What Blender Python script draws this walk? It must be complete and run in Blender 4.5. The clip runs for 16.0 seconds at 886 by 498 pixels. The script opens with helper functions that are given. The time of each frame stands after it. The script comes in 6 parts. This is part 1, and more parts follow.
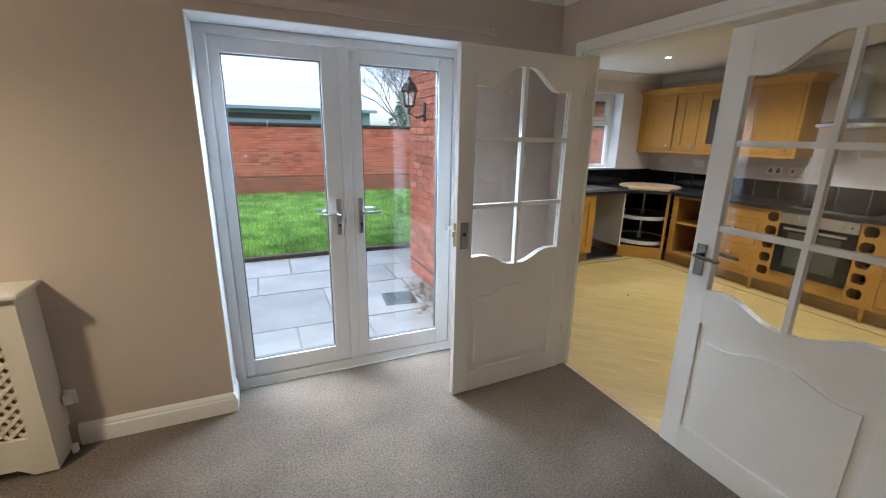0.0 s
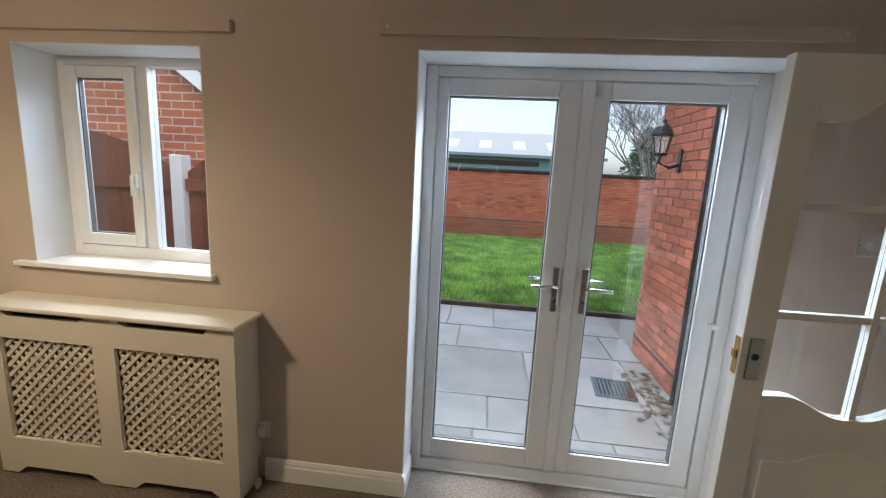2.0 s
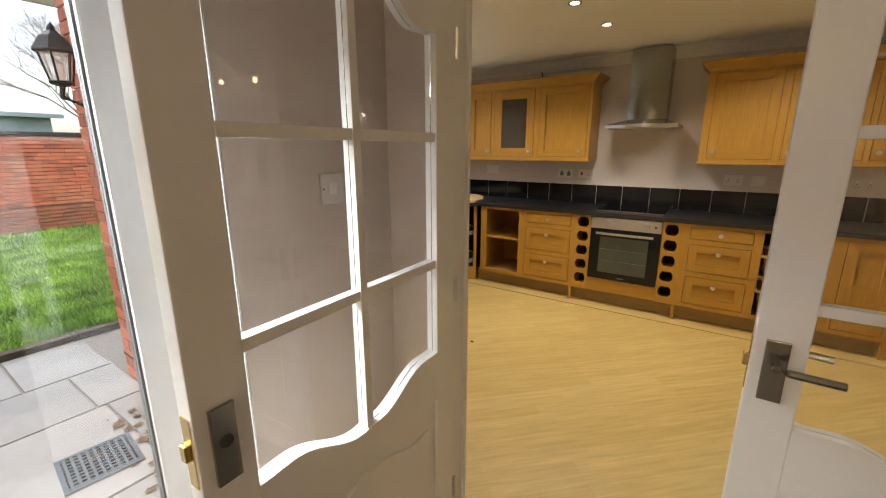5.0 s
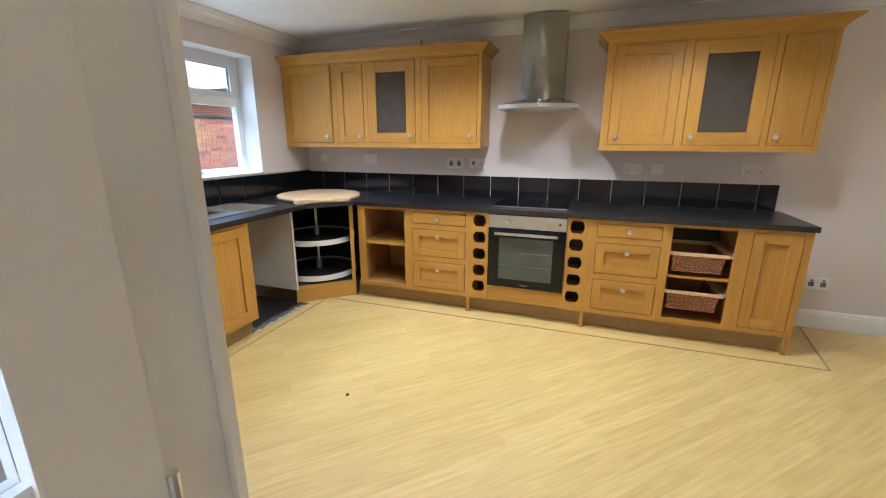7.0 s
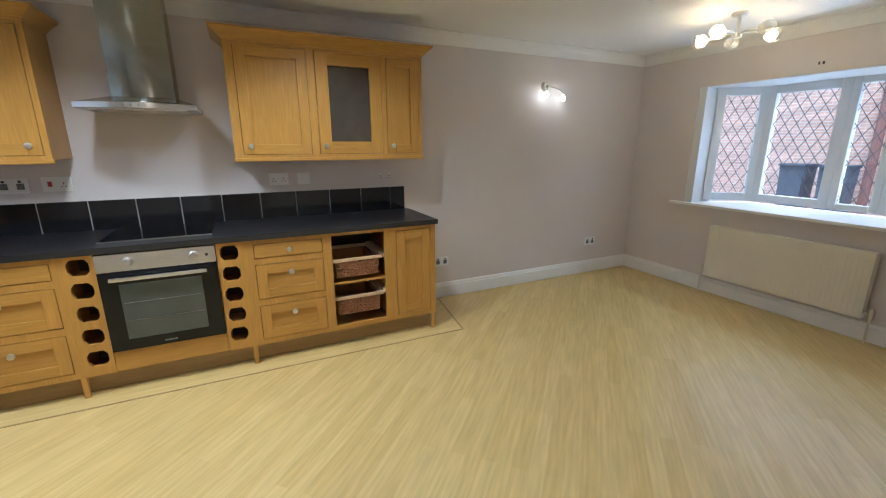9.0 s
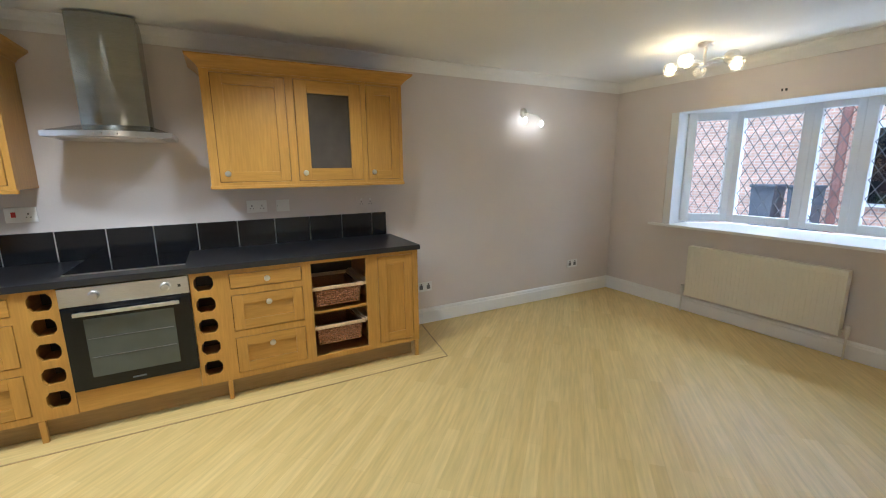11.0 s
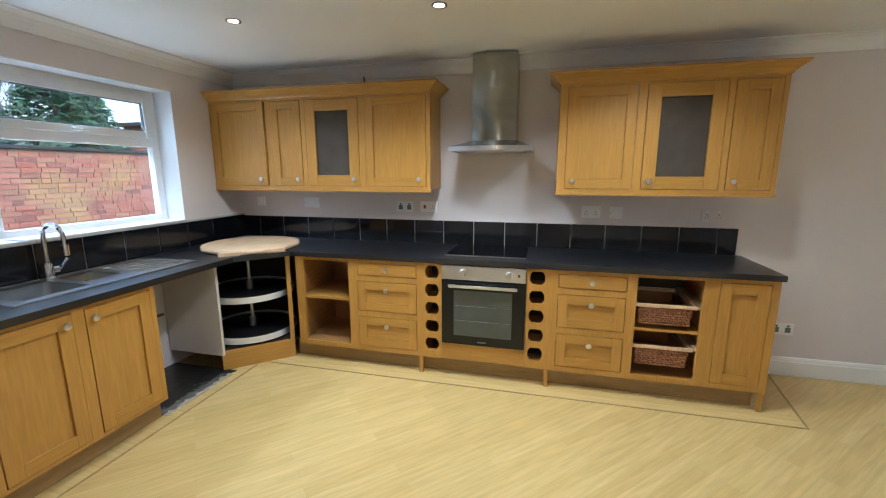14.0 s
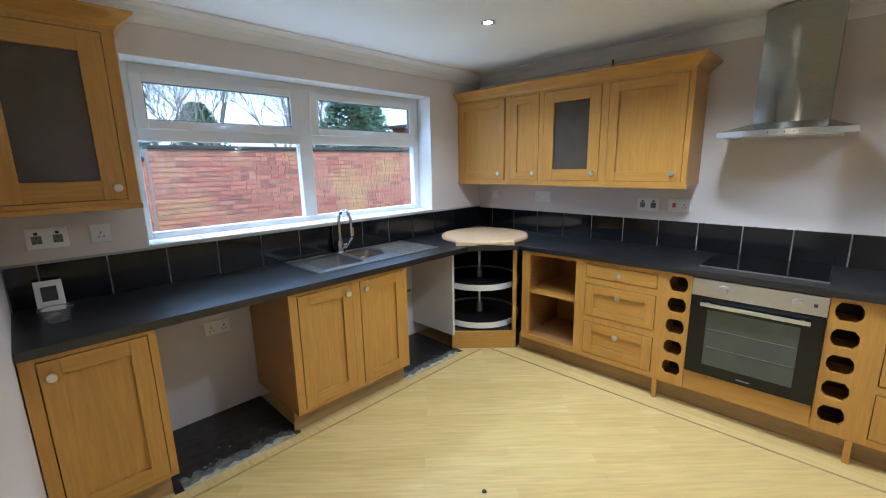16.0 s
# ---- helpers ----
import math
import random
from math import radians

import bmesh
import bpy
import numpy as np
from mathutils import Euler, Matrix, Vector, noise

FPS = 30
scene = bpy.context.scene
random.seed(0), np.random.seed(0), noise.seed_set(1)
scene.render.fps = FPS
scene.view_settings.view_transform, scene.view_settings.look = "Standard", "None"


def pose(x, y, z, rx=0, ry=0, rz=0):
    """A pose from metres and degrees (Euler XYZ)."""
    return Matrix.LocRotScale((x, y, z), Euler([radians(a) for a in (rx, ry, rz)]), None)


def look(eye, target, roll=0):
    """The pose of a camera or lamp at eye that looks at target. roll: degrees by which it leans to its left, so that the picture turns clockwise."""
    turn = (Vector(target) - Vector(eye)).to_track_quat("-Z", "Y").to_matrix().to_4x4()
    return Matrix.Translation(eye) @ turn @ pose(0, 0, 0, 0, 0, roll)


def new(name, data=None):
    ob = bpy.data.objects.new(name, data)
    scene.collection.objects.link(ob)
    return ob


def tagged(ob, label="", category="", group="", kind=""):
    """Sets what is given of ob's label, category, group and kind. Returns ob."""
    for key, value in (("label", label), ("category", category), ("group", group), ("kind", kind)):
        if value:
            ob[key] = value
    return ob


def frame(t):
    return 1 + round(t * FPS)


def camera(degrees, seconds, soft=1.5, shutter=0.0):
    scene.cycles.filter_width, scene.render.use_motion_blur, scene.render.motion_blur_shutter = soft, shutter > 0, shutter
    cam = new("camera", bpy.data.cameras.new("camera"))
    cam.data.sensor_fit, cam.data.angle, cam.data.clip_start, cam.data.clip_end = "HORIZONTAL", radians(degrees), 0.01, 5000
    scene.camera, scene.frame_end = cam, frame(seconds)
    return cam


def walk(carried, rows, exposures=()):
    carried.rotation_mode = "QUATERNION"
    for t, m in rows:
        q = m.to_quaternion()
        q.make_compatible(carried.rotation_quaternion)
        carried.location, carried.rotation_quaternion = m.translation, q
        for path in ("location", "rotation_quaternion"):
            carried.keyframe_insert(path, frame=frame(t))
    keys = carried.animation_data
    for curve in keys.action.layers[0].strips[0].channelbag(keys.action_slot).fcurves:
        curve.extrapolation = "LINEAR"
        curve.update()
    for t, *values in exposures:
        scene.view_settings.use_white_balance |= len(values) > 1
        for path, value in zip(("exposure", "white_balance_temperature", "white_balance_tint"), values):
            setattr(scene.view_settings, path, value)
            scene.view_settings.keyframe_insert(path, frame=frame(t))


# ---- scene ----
import math
import random

import bmesh

cam = camera(94.1, 16.0, soft=1.1)
PATH = [
    (0, (0.241, 0.298, 1.512), (1.017, 2.065, 0.987), 1.0),
    (0.5, (0.289, 0.351, 1.523), (0.956, 2.176, 1.05), 1.7),
    (1, (0.299, 0.478, 1.517), (0.656, 2.393, 1.065), 2.1),
    (1.5, (0.272, 0.688, 1.518), (0.265, 2.644, 1.102), 3.4),
    (2, (0.306, 0.858, 1.542), (0.108, 2.818, 1.191), 3.0),
    (2.5, (0.404, 0.952, 1.554), (0.224, 2.913, 1.204), 1.7),
    (3, (0.493, 1.025, 1.532), (0.544, 2.985, 1.137), 1.4),
    (3.5, (0.515, 1.176, 1.52), (1.096, 3.048, 1.126), 0.9),
    (4, (0.569, 1.355, 1.52), (1.69, 2.96, 1.108), 0.9),
    (4.5, (0.706, 1.486, 1.499), (2.14, 2.808, 1.057), 0.4),
    (4.7, (0.799, 1.545, 1.487), (2.317, 2.765, 1.033), 0.2),
    (6.8, (1.679, 1.878, 1.435), (3.465, 2.614, 0.918), -0.1),
    (7, (1.749, 1.905, 1.421), (3.571, 2.551, 0.91), 0.1),
    (7.5, (1.876, 1.873, 1.46), (3.777, 2.196, 0.93), 0.3),
    (8, (1.96, 1.88, 1.428), (3.889, 1.749, 0.917), 0.5),
    (8.2, (2.0, 1.861, 1.443), (3.91, 1.573, 0.926), 0.4),
    (8.5, (2.015, 1.851, 1.444), (3.88, 1.334, 0.938), 0.3),
    (9, (2.075, 1.837, 1.456), (3.823, 1.0, 0.963), -0.1),
    (9.2, (2.11, 1.847, 1.451), (3.806, 0.906, 0.965), 0.1),
    (11.3, (2.099, 1.806, 1.466), (3.861, 0.924, 1.121), -1.2),
    (11.5, (2.099, 1.819, 1.468), (3.894, 1.006, 1.128), -1.1),
    (12, (2.096, 1.837, 1.469), (3.975, 1.239, 1.133), -0.9),
    (12.5, (2.11, 1.882, 1.485), (4.045, 1.516, 1.139), -0.7),
    (13, (2.106, 1.867, 1.471), (4.076, 1.795, 1.134), -0.7),
    (13.5, (2.123, 1.926, 1.512), (4.081, 2.119, 1.148), -0.4),
    (14, (2.116, 1.931, 1.515), (4.023, 2.408, 1.143), -0.1),
    (14.5, (2.113, 1.966, 1.515), (3.931, 2.709, 1.137), 0.1),
    (15, (2.16, 2.008, 1.533), (3.838, 3.023, 1.143), -0.1),
    (15.5, (2.175, 2.031, 1.537), (3.707, 3.256, 1.145), -0.4),
    (16, (2.189, 2.058, 1.539), (3.592, 3.425, 1.136), -1.1),
]
EXPOSURES = [(0.0, 1.6, 5600, 7), (1.5, 1.3, 5800, 7), (2.5, 0.95, 6100, 10), (3.5, 1.2, 6500, 11), (4.5, 1.45, 7300, 12), (7.0, 2.35, 5300, 10), (7.5, 2.1, 5000, 8), (9.0, 2.05, 5000, 6), (12.5, 2.2, 5150, 5), (16.0, 2.15, 4850, 6)]
SKY = 0.135
L_FRENCH, L_SIDE, L_KWIN, L_BAY = 28, 5, 6, 7
L_DINING, L_SPOT, L_CEIL, L_WALL = 27, 13.5, 0.5, 0.05
L_UPFILL_K, L_UPFILL_B, L_DINING_UP = 1.8, 4.5, 5
VINYL_TURN = 45
walk(cam, [(t, look(eye, target, roll)) for t, eye, target, roll in PATH], EXPOSURES)

# ---------------------------------------------------------------- world, sun, lights
world = bpy.data.worlds.new("overcast_sky")
scene.world = world
world.use_nodes = True
_n, _l = world.node_tree.nodes, world.node_tree.links
_n.clear()
_sky = _n.new("ShaderNodeTexSky")
_sky.sky_type = "NISHITA"
_sky.sun_disc = False
_sky.sun_elevation, _sky.sun_rotation = math.radians(52), math.radians(150)
_sky.air_density, _sky.dust_density = 1.0, 2.5
_soft = _n.new("ShaderNodeHueSaturation")
_soft.inputs["Saturation"].default_value = 0.6
_bg = _n.new("ShaderNodeBackground")
_bg.inputs["Strength"].default_value = SKY
_wo = _n.new("ShaderNodeOutputWorld")
_l.new(_sky.outputs[0], _soft.inputs["Color"])
_l.new(_soft.outputs[0], _bg.inputs["Color"])
_l.new(_bg.outputs[0], _wo.inputs["Surface"])

sun_data = bpy.data.lights.new("sun", "SUN")
sun_data.energy, sun_data.angle, sun_data.color = 1.0, math.radians(25), (1.0, 0.96, 0.9)
sun = new("sun", sun_data)
sun.matrix_world = look((0, 0, 30), (0 + 8, 0 - 14, 0))


def lamp(name, kind, place, target, power, color, **kw):
    d = bpy.data.lights.new(name, kind)
    d.energy, d.color = power, color
    if kind == "AREA":
        d.shape, d.size, d.size_y = "RECTANGLE", kw["size"][0], kw["size"][1]
    else:
        d.shadow_soft_size = kw.get("radius", 0.04)
    if kind == "SPOT":
        d.spot_size, d.spot_blend = math.radians(kw.get("cone", 110)), 0.6
    ob = new(name, d)
    ob.matrix_world = look(place, target)
    return ob


WARM = (1.0, 0.78, 0.50)
SOFTWARM = (1.0, 0.94, 0.84)
DAY = (0.78, 0.90, 1.0)
AMBER = (1.0, 0.66, 0.32)
lamp("daylight_french_doors", "AREA", (0.71, 3.32, 2.24), (0.71, 1.4, 0.2), L_FRENCH, DAY, size=(1.35, 0.3))
lamp("daylight_side_window", "AREA", (-1.40, 3.22, 2.22), (-1.40, 1.6, 0.7), L_SIDE, DAY, size=(0.8, 0.22))
lamp("daylight_kitchen_window", "AREA", (3.75, 5.17, 2.25), (3.75, 3.0, 0.85), L_KWIN, DAY, size=(2.0, 0.2))
lamp("daylight_bay_window", "AREA", (3.7, -3.25, 2.20), (4.1, 0.3, 1.1), L_BAY, DAY, size=(1.6, 0.25))
# added fill lamps, unseen below the two sills, aimed up to brighten the ceiling
lamp("upward_fill_kitchen_window", "AREA", (3.75, 5.26, 0.98), (3.75, 3.3, 2.4), L_UPFILL_K, DAY, size=(2.0, 0.2))
lamp("upward_fill_bay_window", "AREA", (3.7, -3.08, 0.76), (3.7, -1.2, 2.2), L_UPFILL_B, DAY, size=(1.6, 0.2))
DLX, DLY = -1.65, 1.2
lamp("dining_lamp_glow", "POINT", (DLX, DLY, 2.16), (0, 0, 0), L_DINING_UP, WARM, radius=0.09)
lamp("dining_lamp_light", "SPOT", (DLX, DLY, 2.14), (DLX, DLY, 0), L_DINING, WARM, radius=0.09, cone=165)
SPOTS = [(4.33, 3.73), (4.40, 2.52), (4.46, 1.33), (3.80, 2.57)]
for sx, sy in SPOTS:
    lamp("downlight_glow", "SPOT", (sx, sy, 2.345), (sx, sy, 0), L_SPOT, SOFTWARM, radius=0.08, cone=142)

# ---------------------------------------------------------------- materials
def material(name):
    m = bpy.data.materials.new(name)
    m.use_nodes = True
    return m, m.node_tree.nodes, m.node_tree.links, m.node_tree.nodes["Principled BSDF"]


def surface(name, color, rough=0.5, metal=0.0, grain=0.0, size=40.0, stretch=(1, 1, 1), bump=0.0, bump_size=None,
            blotch=0.0, coat=0.0, spec=0.5, turn=0.0, random=0.0, tint=None):
    """A painted or grained surface: fine grain, larger blotches and relief, in metres of the object."""
    m, n, l, p = material(name)
    p.inputs["Roughness"].default_value = rough
    p.inputs["Metallic"].default_value = metal
    p.inputs["Coat Weight"].default_value = coat
    p.inputs["Specular IOR Level"].default_value = spec
    tc = n.new("ShaderNodeTexCoord")
    mp = n.new("ShaderNodeMapping")
    mp.inputs["Scale"].default_value = stretch
    mp.inputs["Rotation"].default_value = (0, 0, turn)
    l.new(tc.outputs["Object"], mp.inputs["Vector"])
    fine = n.new("ShaderNodeTexNoise")
    fine.inputs["Scale"].default_value, fine.inputs["Detail"].default_value = size, 5
    l.new(mp.outputs[0], fine.inputs["Vector"])
    broad = n.new("ShaderNodeTexNoise")
    broad.inputs["Scale"].default_value, broad.inputs["Detail"].default_value = 2.2, 3
    l.new(mp.outputs[0], broad.inputs["Vector"])
    def ramp(src, amount, base):
        mr = n.new("ShaderNodeMapRange")
        mr.inputs["From Min"].default_value, mr.inputs["From Max"].default_value = 0.25, 0.75
        mr.inputs["To Min"].default_value, mr.inputs["To Max"].default_value = 1 - amount, 1 + amount
        l.new(src, mr.inputs["Value"])
        mx = n.new("ShaderNodeVectorMath")
        mx.operation = "SCALE"
        if isinstance(base, tuple):
            mx.inputs[0].default_value = base
        else:
            l.new(base, mx.inputs[0])
        l.new(mr.outputs[0], mx.inputs["Scale"])
        return mx.outputs[0]
    c = tuple(color)
    if tint:
        mix = n.new("ShaderNodeMix")
        mix.data_type = "RGBA"
        mix.inputs["A"].default_value, mix.inputs["B"].default_value = (*color, 1), (*tint, 1)
        l.new(fine.outputs["Fac"], mix.inputs["Factor"])
        c = mix.outputs["Result"]
    c = ramp(fine.outputs["Fac"], grain, c)
    c = ramp(broad.outputs["Fac"], blotch, c)
    if random:
        oi = n.new("ShaderNodeObjectInfo")
        mr = n.new("ShaderNodeMapRange")
        mr.inputs["To Min"].default_value, mr.inputs["To Max"].default_value = 1 - random, 1 + random
        l.new(oi.outputs["Random"], mr.inputs["Value"])
        mx = n.new("ShaderNodeVectorMath")
        mx.operation = "SCALE"
        l.new(c, mx.inputs[0])
        l.new(mr.outputs[0], mx.inputs["Scale"])
        c = mx.outputs[0]
    l.new(c, p.inputs["Base Color"])
    if bump:
        b = n.new("ShaderNodeBump")
        b.inputs["Strength"].default_value, b.inputs["Distance"].default_value = bump, 0.004
        if bump_size:
            rel = n.new("ShaderNodeTexNoise")
            rel.inputs["Scale"].default_value = bump_size
            l.new(mp.outputs[0], rel.inputs["Vector"])
            l.new(rel.outputs["Fac"], b.inputs["Height"])
        else:
            l.new(fine.outputs["Fac"], b.inputs["Height"])
        l.new(b.outputs[0], p.inputs["Normal"])
    return m


def coursed(name, c1, c2, mortar, upright="x", bw=0.225, bh=0.075, gap=0.010, rough=0.85, moss=None):
    """Brickwork seen from afar; upright names the axis along the wall."""
    m, n, l, p = material(name)
    tc = n.new("ShaderNodeTexCoord")
    sp = n.new("ShaderNodeSeparateXYZ")
    cb = n.new("ShaderNodeCombineXYZ")
    l.new(tc.outputs["Object"], sp.inputs[0])
    l.new(sp.outputs["X" if upright == "x" else "Y"], cb.inputs["X"])
    l.new(sp.outputs["Z"], cb.inputs["Y"])
    br = n.new("ShaderNodeTexBrick")
    br.inputs["Color1"].default_value, br.inputs["Color2"].default_value = (*c1, 1), (*c2, 1)
    br.inputs["Mortar"].default_value = (*mortar, 1)
    br.inputs["Scale"].default_value = 1
    br.inputs["Brick Width"].default_value, br.inputs["Row Height"].default_value = bw, bh
    br.inputs["Mortar Size"].default_value = gap / 2
    l.new(cb.outputs[0], br.inputs["Vector"])
    nz = n.new("ShaderNodeTexNoise")
    nz.inputs["Scale"].default_value, nz.inputs["Detail"].default_value = 1.0, 7
    rows = n.new("ShaderNodeMapping")
    rows.inputs["Scale"].default_value = (0.7, 6.0, 1)
    l.new(cb.outputs[0], rows.inputs["Vector"])
    l.new(rows.outputs[0], nz.inputs["Vector"])
    mr = n.new("ShaderNodeMapRange")
    mr.inputs["From Min"].default_value, mr.inputs["From Max"].default_value = 0.3, 0.7
    mr.inputs["To Min"].default_value, mr.inputs["To Max"].default_value = 0.74, 1.16
    l.new(nz.outputs["Fac"], mr.inputs["Value"])
    mx = n.new("ShaderNodeVectorMath")
    mx.operation = "SCALE"
    l.new(br.outputs["Color"], mx.inputs[0])
    l.new(mr.outputs[0], mx.inputs["Scale"])
    out = mx.outputs[0]
    if moss:
        big = n.new("ShaderNodeTexNoise")
        big.inputs["Scale"].default_value, big.inputs["Detail"].default_value = 0.9, 4
        l.new(cb.outputs[0], big.inputs["Vector"])
        st = n.new("ShaderNodeMapRange")
        st.inputs["From Min"].default_value, st.inputs["From Max"].default_value = 0.52, 0.68
        st.inputs["To Max"].default_value = 0.75
        l.new(big.outputs["Fac"], st.inputs["Value"])
        mix = n.new("ShaderNodeMix")
        mix.data_type = "RGBA"
        mix.inputs["B"].default_value = (*moss, 1)
        l.new(st.outputs[0], mix.inputs["Factor"])
        l.new(out, mix.inputs["A"])
        out = mix.outputs["Result"]
    l.new(out, p.inputs["Base Color"])
    p.inputs["Roughness"].default_value = rough
    b = n.new("ShaderNodeBump")
    b.inputs["Strength"].default_value, b.inputs["Distance"].default_value = 0.6, 0.008
    b.invert = True
    l.new(br.outputs["Fac"], b.inputs["Height"])
    l.new(b.outputs[0], p.inputs["Normal"])
    return m


def vinyl(name, turn):
    """Pale wood-look vinyl in long staves laid at an angle."""
    m, n, l, p = material(name)
    tc = n.new("ShaderNodeTexCoord")
    mp = n.new("ShaderNodeMapping")
    mp.inputs["Rotation"].default_value = (0, 0, turn)
    l.new(tc.outputs["Object"], mp.inputs["Vector"])
    br = n.new("ShaderNodeTexBrick")
    br.inputs["Color1"].default_value = (0.67, 0.485, 0.175, 1)
    br.inputs["Color2"].default_value = (0.74, 0.56, 0.225, 1)
    br.inputs["Mortar"].default_value = (0.65, 0.475, 0.18, 1)
    br.inputs["Scale"].default_value = 1
    br.inputs["Brick Width"].default_value, br.inputs["Row Height"].default_value = 0.9, 0.075
    br.inputs["Mortar Size"].default_value = 0.0012
    l.new(mp.outputs[0], br.inputs["Vector"])
    ms = n.new("ShaderNodeMapping")
    ms.inputs["Scale"].default_value = (2.4, 32, 1)
    l.new(mp.outputs[0], ms.inputs["Vector"])
    st = n.new("ShaderNodeTexNoise")
    st.inputs["Scale"].default_value, st.inputs["Detail"].default_value = 1.6, 7
    l.new(ms.outputs[0], st.inputs["Vector"])
    mr = n.new("ShaderNodeMapRange")
    mr.inputs["From Min"].default_value, mr.inputs["From Max"].default_value = 0.3, 0.7
    mr.inputs["To Min"].default_value, mr.inputs["To Max"].default_value = 0.87, 1.09
    l.new(st.outputs["Fac"], mr.inputs["Value"])
    mx = n.new("ShaderNodeVectorMath")
    mx.operation = "SCALE"
    l.new(br.outputs["Color"], mx.inputs[0])
    l.new(mr.outputs[0], mx.inputs["Scale"])
    l.new(mx.outputs[0], p.inputs["Base Color"])
    p.inputs["Roughness"].default_value = 0.42
    b = n.new("ShaderNodeBump")
    b.inputs["Strength"].default_value, b.inputs["Distance"].default_value = 0.15, 0.002
    l.new(st.outputs["Fac"], b.inputs["Height"])
    l.new(b.outputs[0], p.inputs["Normal"])
    return m


def clear_glass(name, tint=(1, 1, 1), rough=0.0):
    m, n, l, p = material(name)
    p.inputs["Base Color"].default_value = (*tint, 1)
    p.inputs["Roughness"].default_value = rough
    p.inputs["Transmission Weight"].default_value = 1.0
    p.inputs["IOR"].default_value = 1.45
    return m


def glowing(name, color, power):
    m, n, l, p = material(name)
    p.inputs["Base Color"].default_value = (*color, 1)
    p.inputs["Emission Color"].default_value = (*color, 1)
    p.inputs["Emission Strength"].default_value = power
    return m


M_CARPET = surface("carpet_pile", (0.20, 0.165, 0.135), 0.95, grain=0.42, size=95, bump=1.0, bump_size=150, blotch=0.26, spec=0.1)
M_WALL_D = surface("taupe_paint", (0.56, 0.475, 0.41), 0.7, grain=0.02, size=160, bump=0.06, blotch=0.02)
M_WALL_K = surface("pale_pink_paint", (0.70, 0.64, 0.61), 0.6, grain=0.02, size=160, bump=0.06, blotch=0.025)
M_CEIL = surface("ceiling_white", (0.84, 0.83, 0.81), 0.8, grain=0.02, size=120, bump=0.05, blotch=0.02)
M_GLOSS = surface("white_gloss_paint", (0.86, 0.85, 0.83), 0.28, grain=0.01, size=90, bump=0.03, blotch=0.02)
M_UPVC = surface("white_upvc", (0.80, 0.81, 0.82), 0.3, grain=0.01, size=60, blotch=0.015)
M_REVEAL = surface("white_reveal_paint", (0.78, 0.79, 0.80), 0.6, grain=0.015, size=120, bump=0.04)
M_OAK_V = surface("oak_upright_grain", (0.45, 0.232, 0.040), 0.34, grain=0.09, size=9, stretch=(9, 9, 0.7), blotch=0.05, bump=0.03, tint=(0.52, 0.285, 0.055))
M_OAK_H = surface("oak_level_grain", (0.44, 0.228, 0.038), 0.34, grain=0.09, size=9, stretch=(0.8, 0.8, 10), blotch=0.05, bump=0.03, tint=(0.51, 0.28, 0.053))
M_OAK_IN = surface("oak_inside", (0.40, 0.21, 0.07), 0.5, grain=0.16, size=8, stretch=(1, 1, 8), blotch=0.05)
# near black: the shade of deep, unlit insides put into the colour
M_INSHADE = surface("dark_interior_shade", (0.03, 0.022, 0.016), 0.7, grain=0.1, size=30)
M_VINYL = vinyl("wood_look_vinyl", math.radians(VINYL_TURN))
M_VINYL_B = vinyl("wood_look_vinyl_border", math.radians(90))
M_VINYL_C = vinyl("wood_look_vinyl_border_across", 0.0)
M_LINE = surface("dark_vinyl_strip", (0.44, 0.30, 0.13), 0.45, grain=0.15, size=30)
M_TOP = surface("black_granite_laminate", (0.010, 0.011, 0.014), 0.31, grain=0.7, size=240, bump=0.05, bump_size=200, blotch=0.2, spec=0.75)
M_TILE = surface("black_gloss_tile", (0.007, 0.008, 0.010), 0.11, grain=0.3, size=14, blotch=0.2, random=0.3, bump=0.03, bump_size=7)
M_GROUT = surface("pale_grout", (0.42, 0.40, 0.37), 0.9, grain=0.15, size=80)
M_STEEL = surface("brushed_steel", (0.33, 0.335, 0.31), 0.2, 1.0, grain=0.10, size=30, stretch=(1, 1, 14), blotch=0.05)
M_STEEL_H = surface("brushed_steel_level", (0.62, 0.62, 0.61), 0.28, 1.0, grain=0.08, size=30, stretch=(1, 1, 14))
M_CHROME = surface("chrome", (0.72, 0.72, 0.73), 0.10, 1.0, grain=0.02, size=20)
M_NICKEL = surface("satin_nickel", (0.74, 0.72, 0.68), 0.34, 1.0, grain=0.03, size=60)
M_BLACKG = surface("black_glass", (0.006, 0.007, 0.009), 0.05, grain=0.1, size=10, spec=0.35)
M_OVENG = surface("oven_window_glass", (0.07, 0.08, 0.07), 0.08, grain=0.15, size=6)
M_SMOKE = surface("dark_cabinet_glass", (0.075, 0.062, 0.048), 0.2, grain=0.15, size=8, blotch=0.2)
M_PLASTIC = surface("white_plastic", (0.84, 0.83, 0.80), 0.35, grain=0.01, size=60)
M_SLOT = surface("dark_slot", (0.04, 0.04, 0.04), 0.5, grain=0.1, size=60)
M_RED = surface("red_switch", (0.45, 0.03, 0.03), 0.4, grain=0.05, size=60)
M_BLACKP = surface("black_painted_metal", (0.012, 0.012, 0.013), 0.35, grain=0.2, size=60)
M_CREAM = surface("cream_radiator_enamel", (0.84, 0.80, 0.68), 0.32, grain=0.015, size=60, blotch=0.02)
M_COVER = surface("cream_painted_mdf", (0.74, 0.69, 0.59), 0.4, grain=0.015, size=80, blotch=0.02)
M_WICKER = surface("brown_wicker", (0.30, 0.125, 0.04), 0.6, grain=0.5, size=110, stretch=(1, 1, 1), bump=0.6)
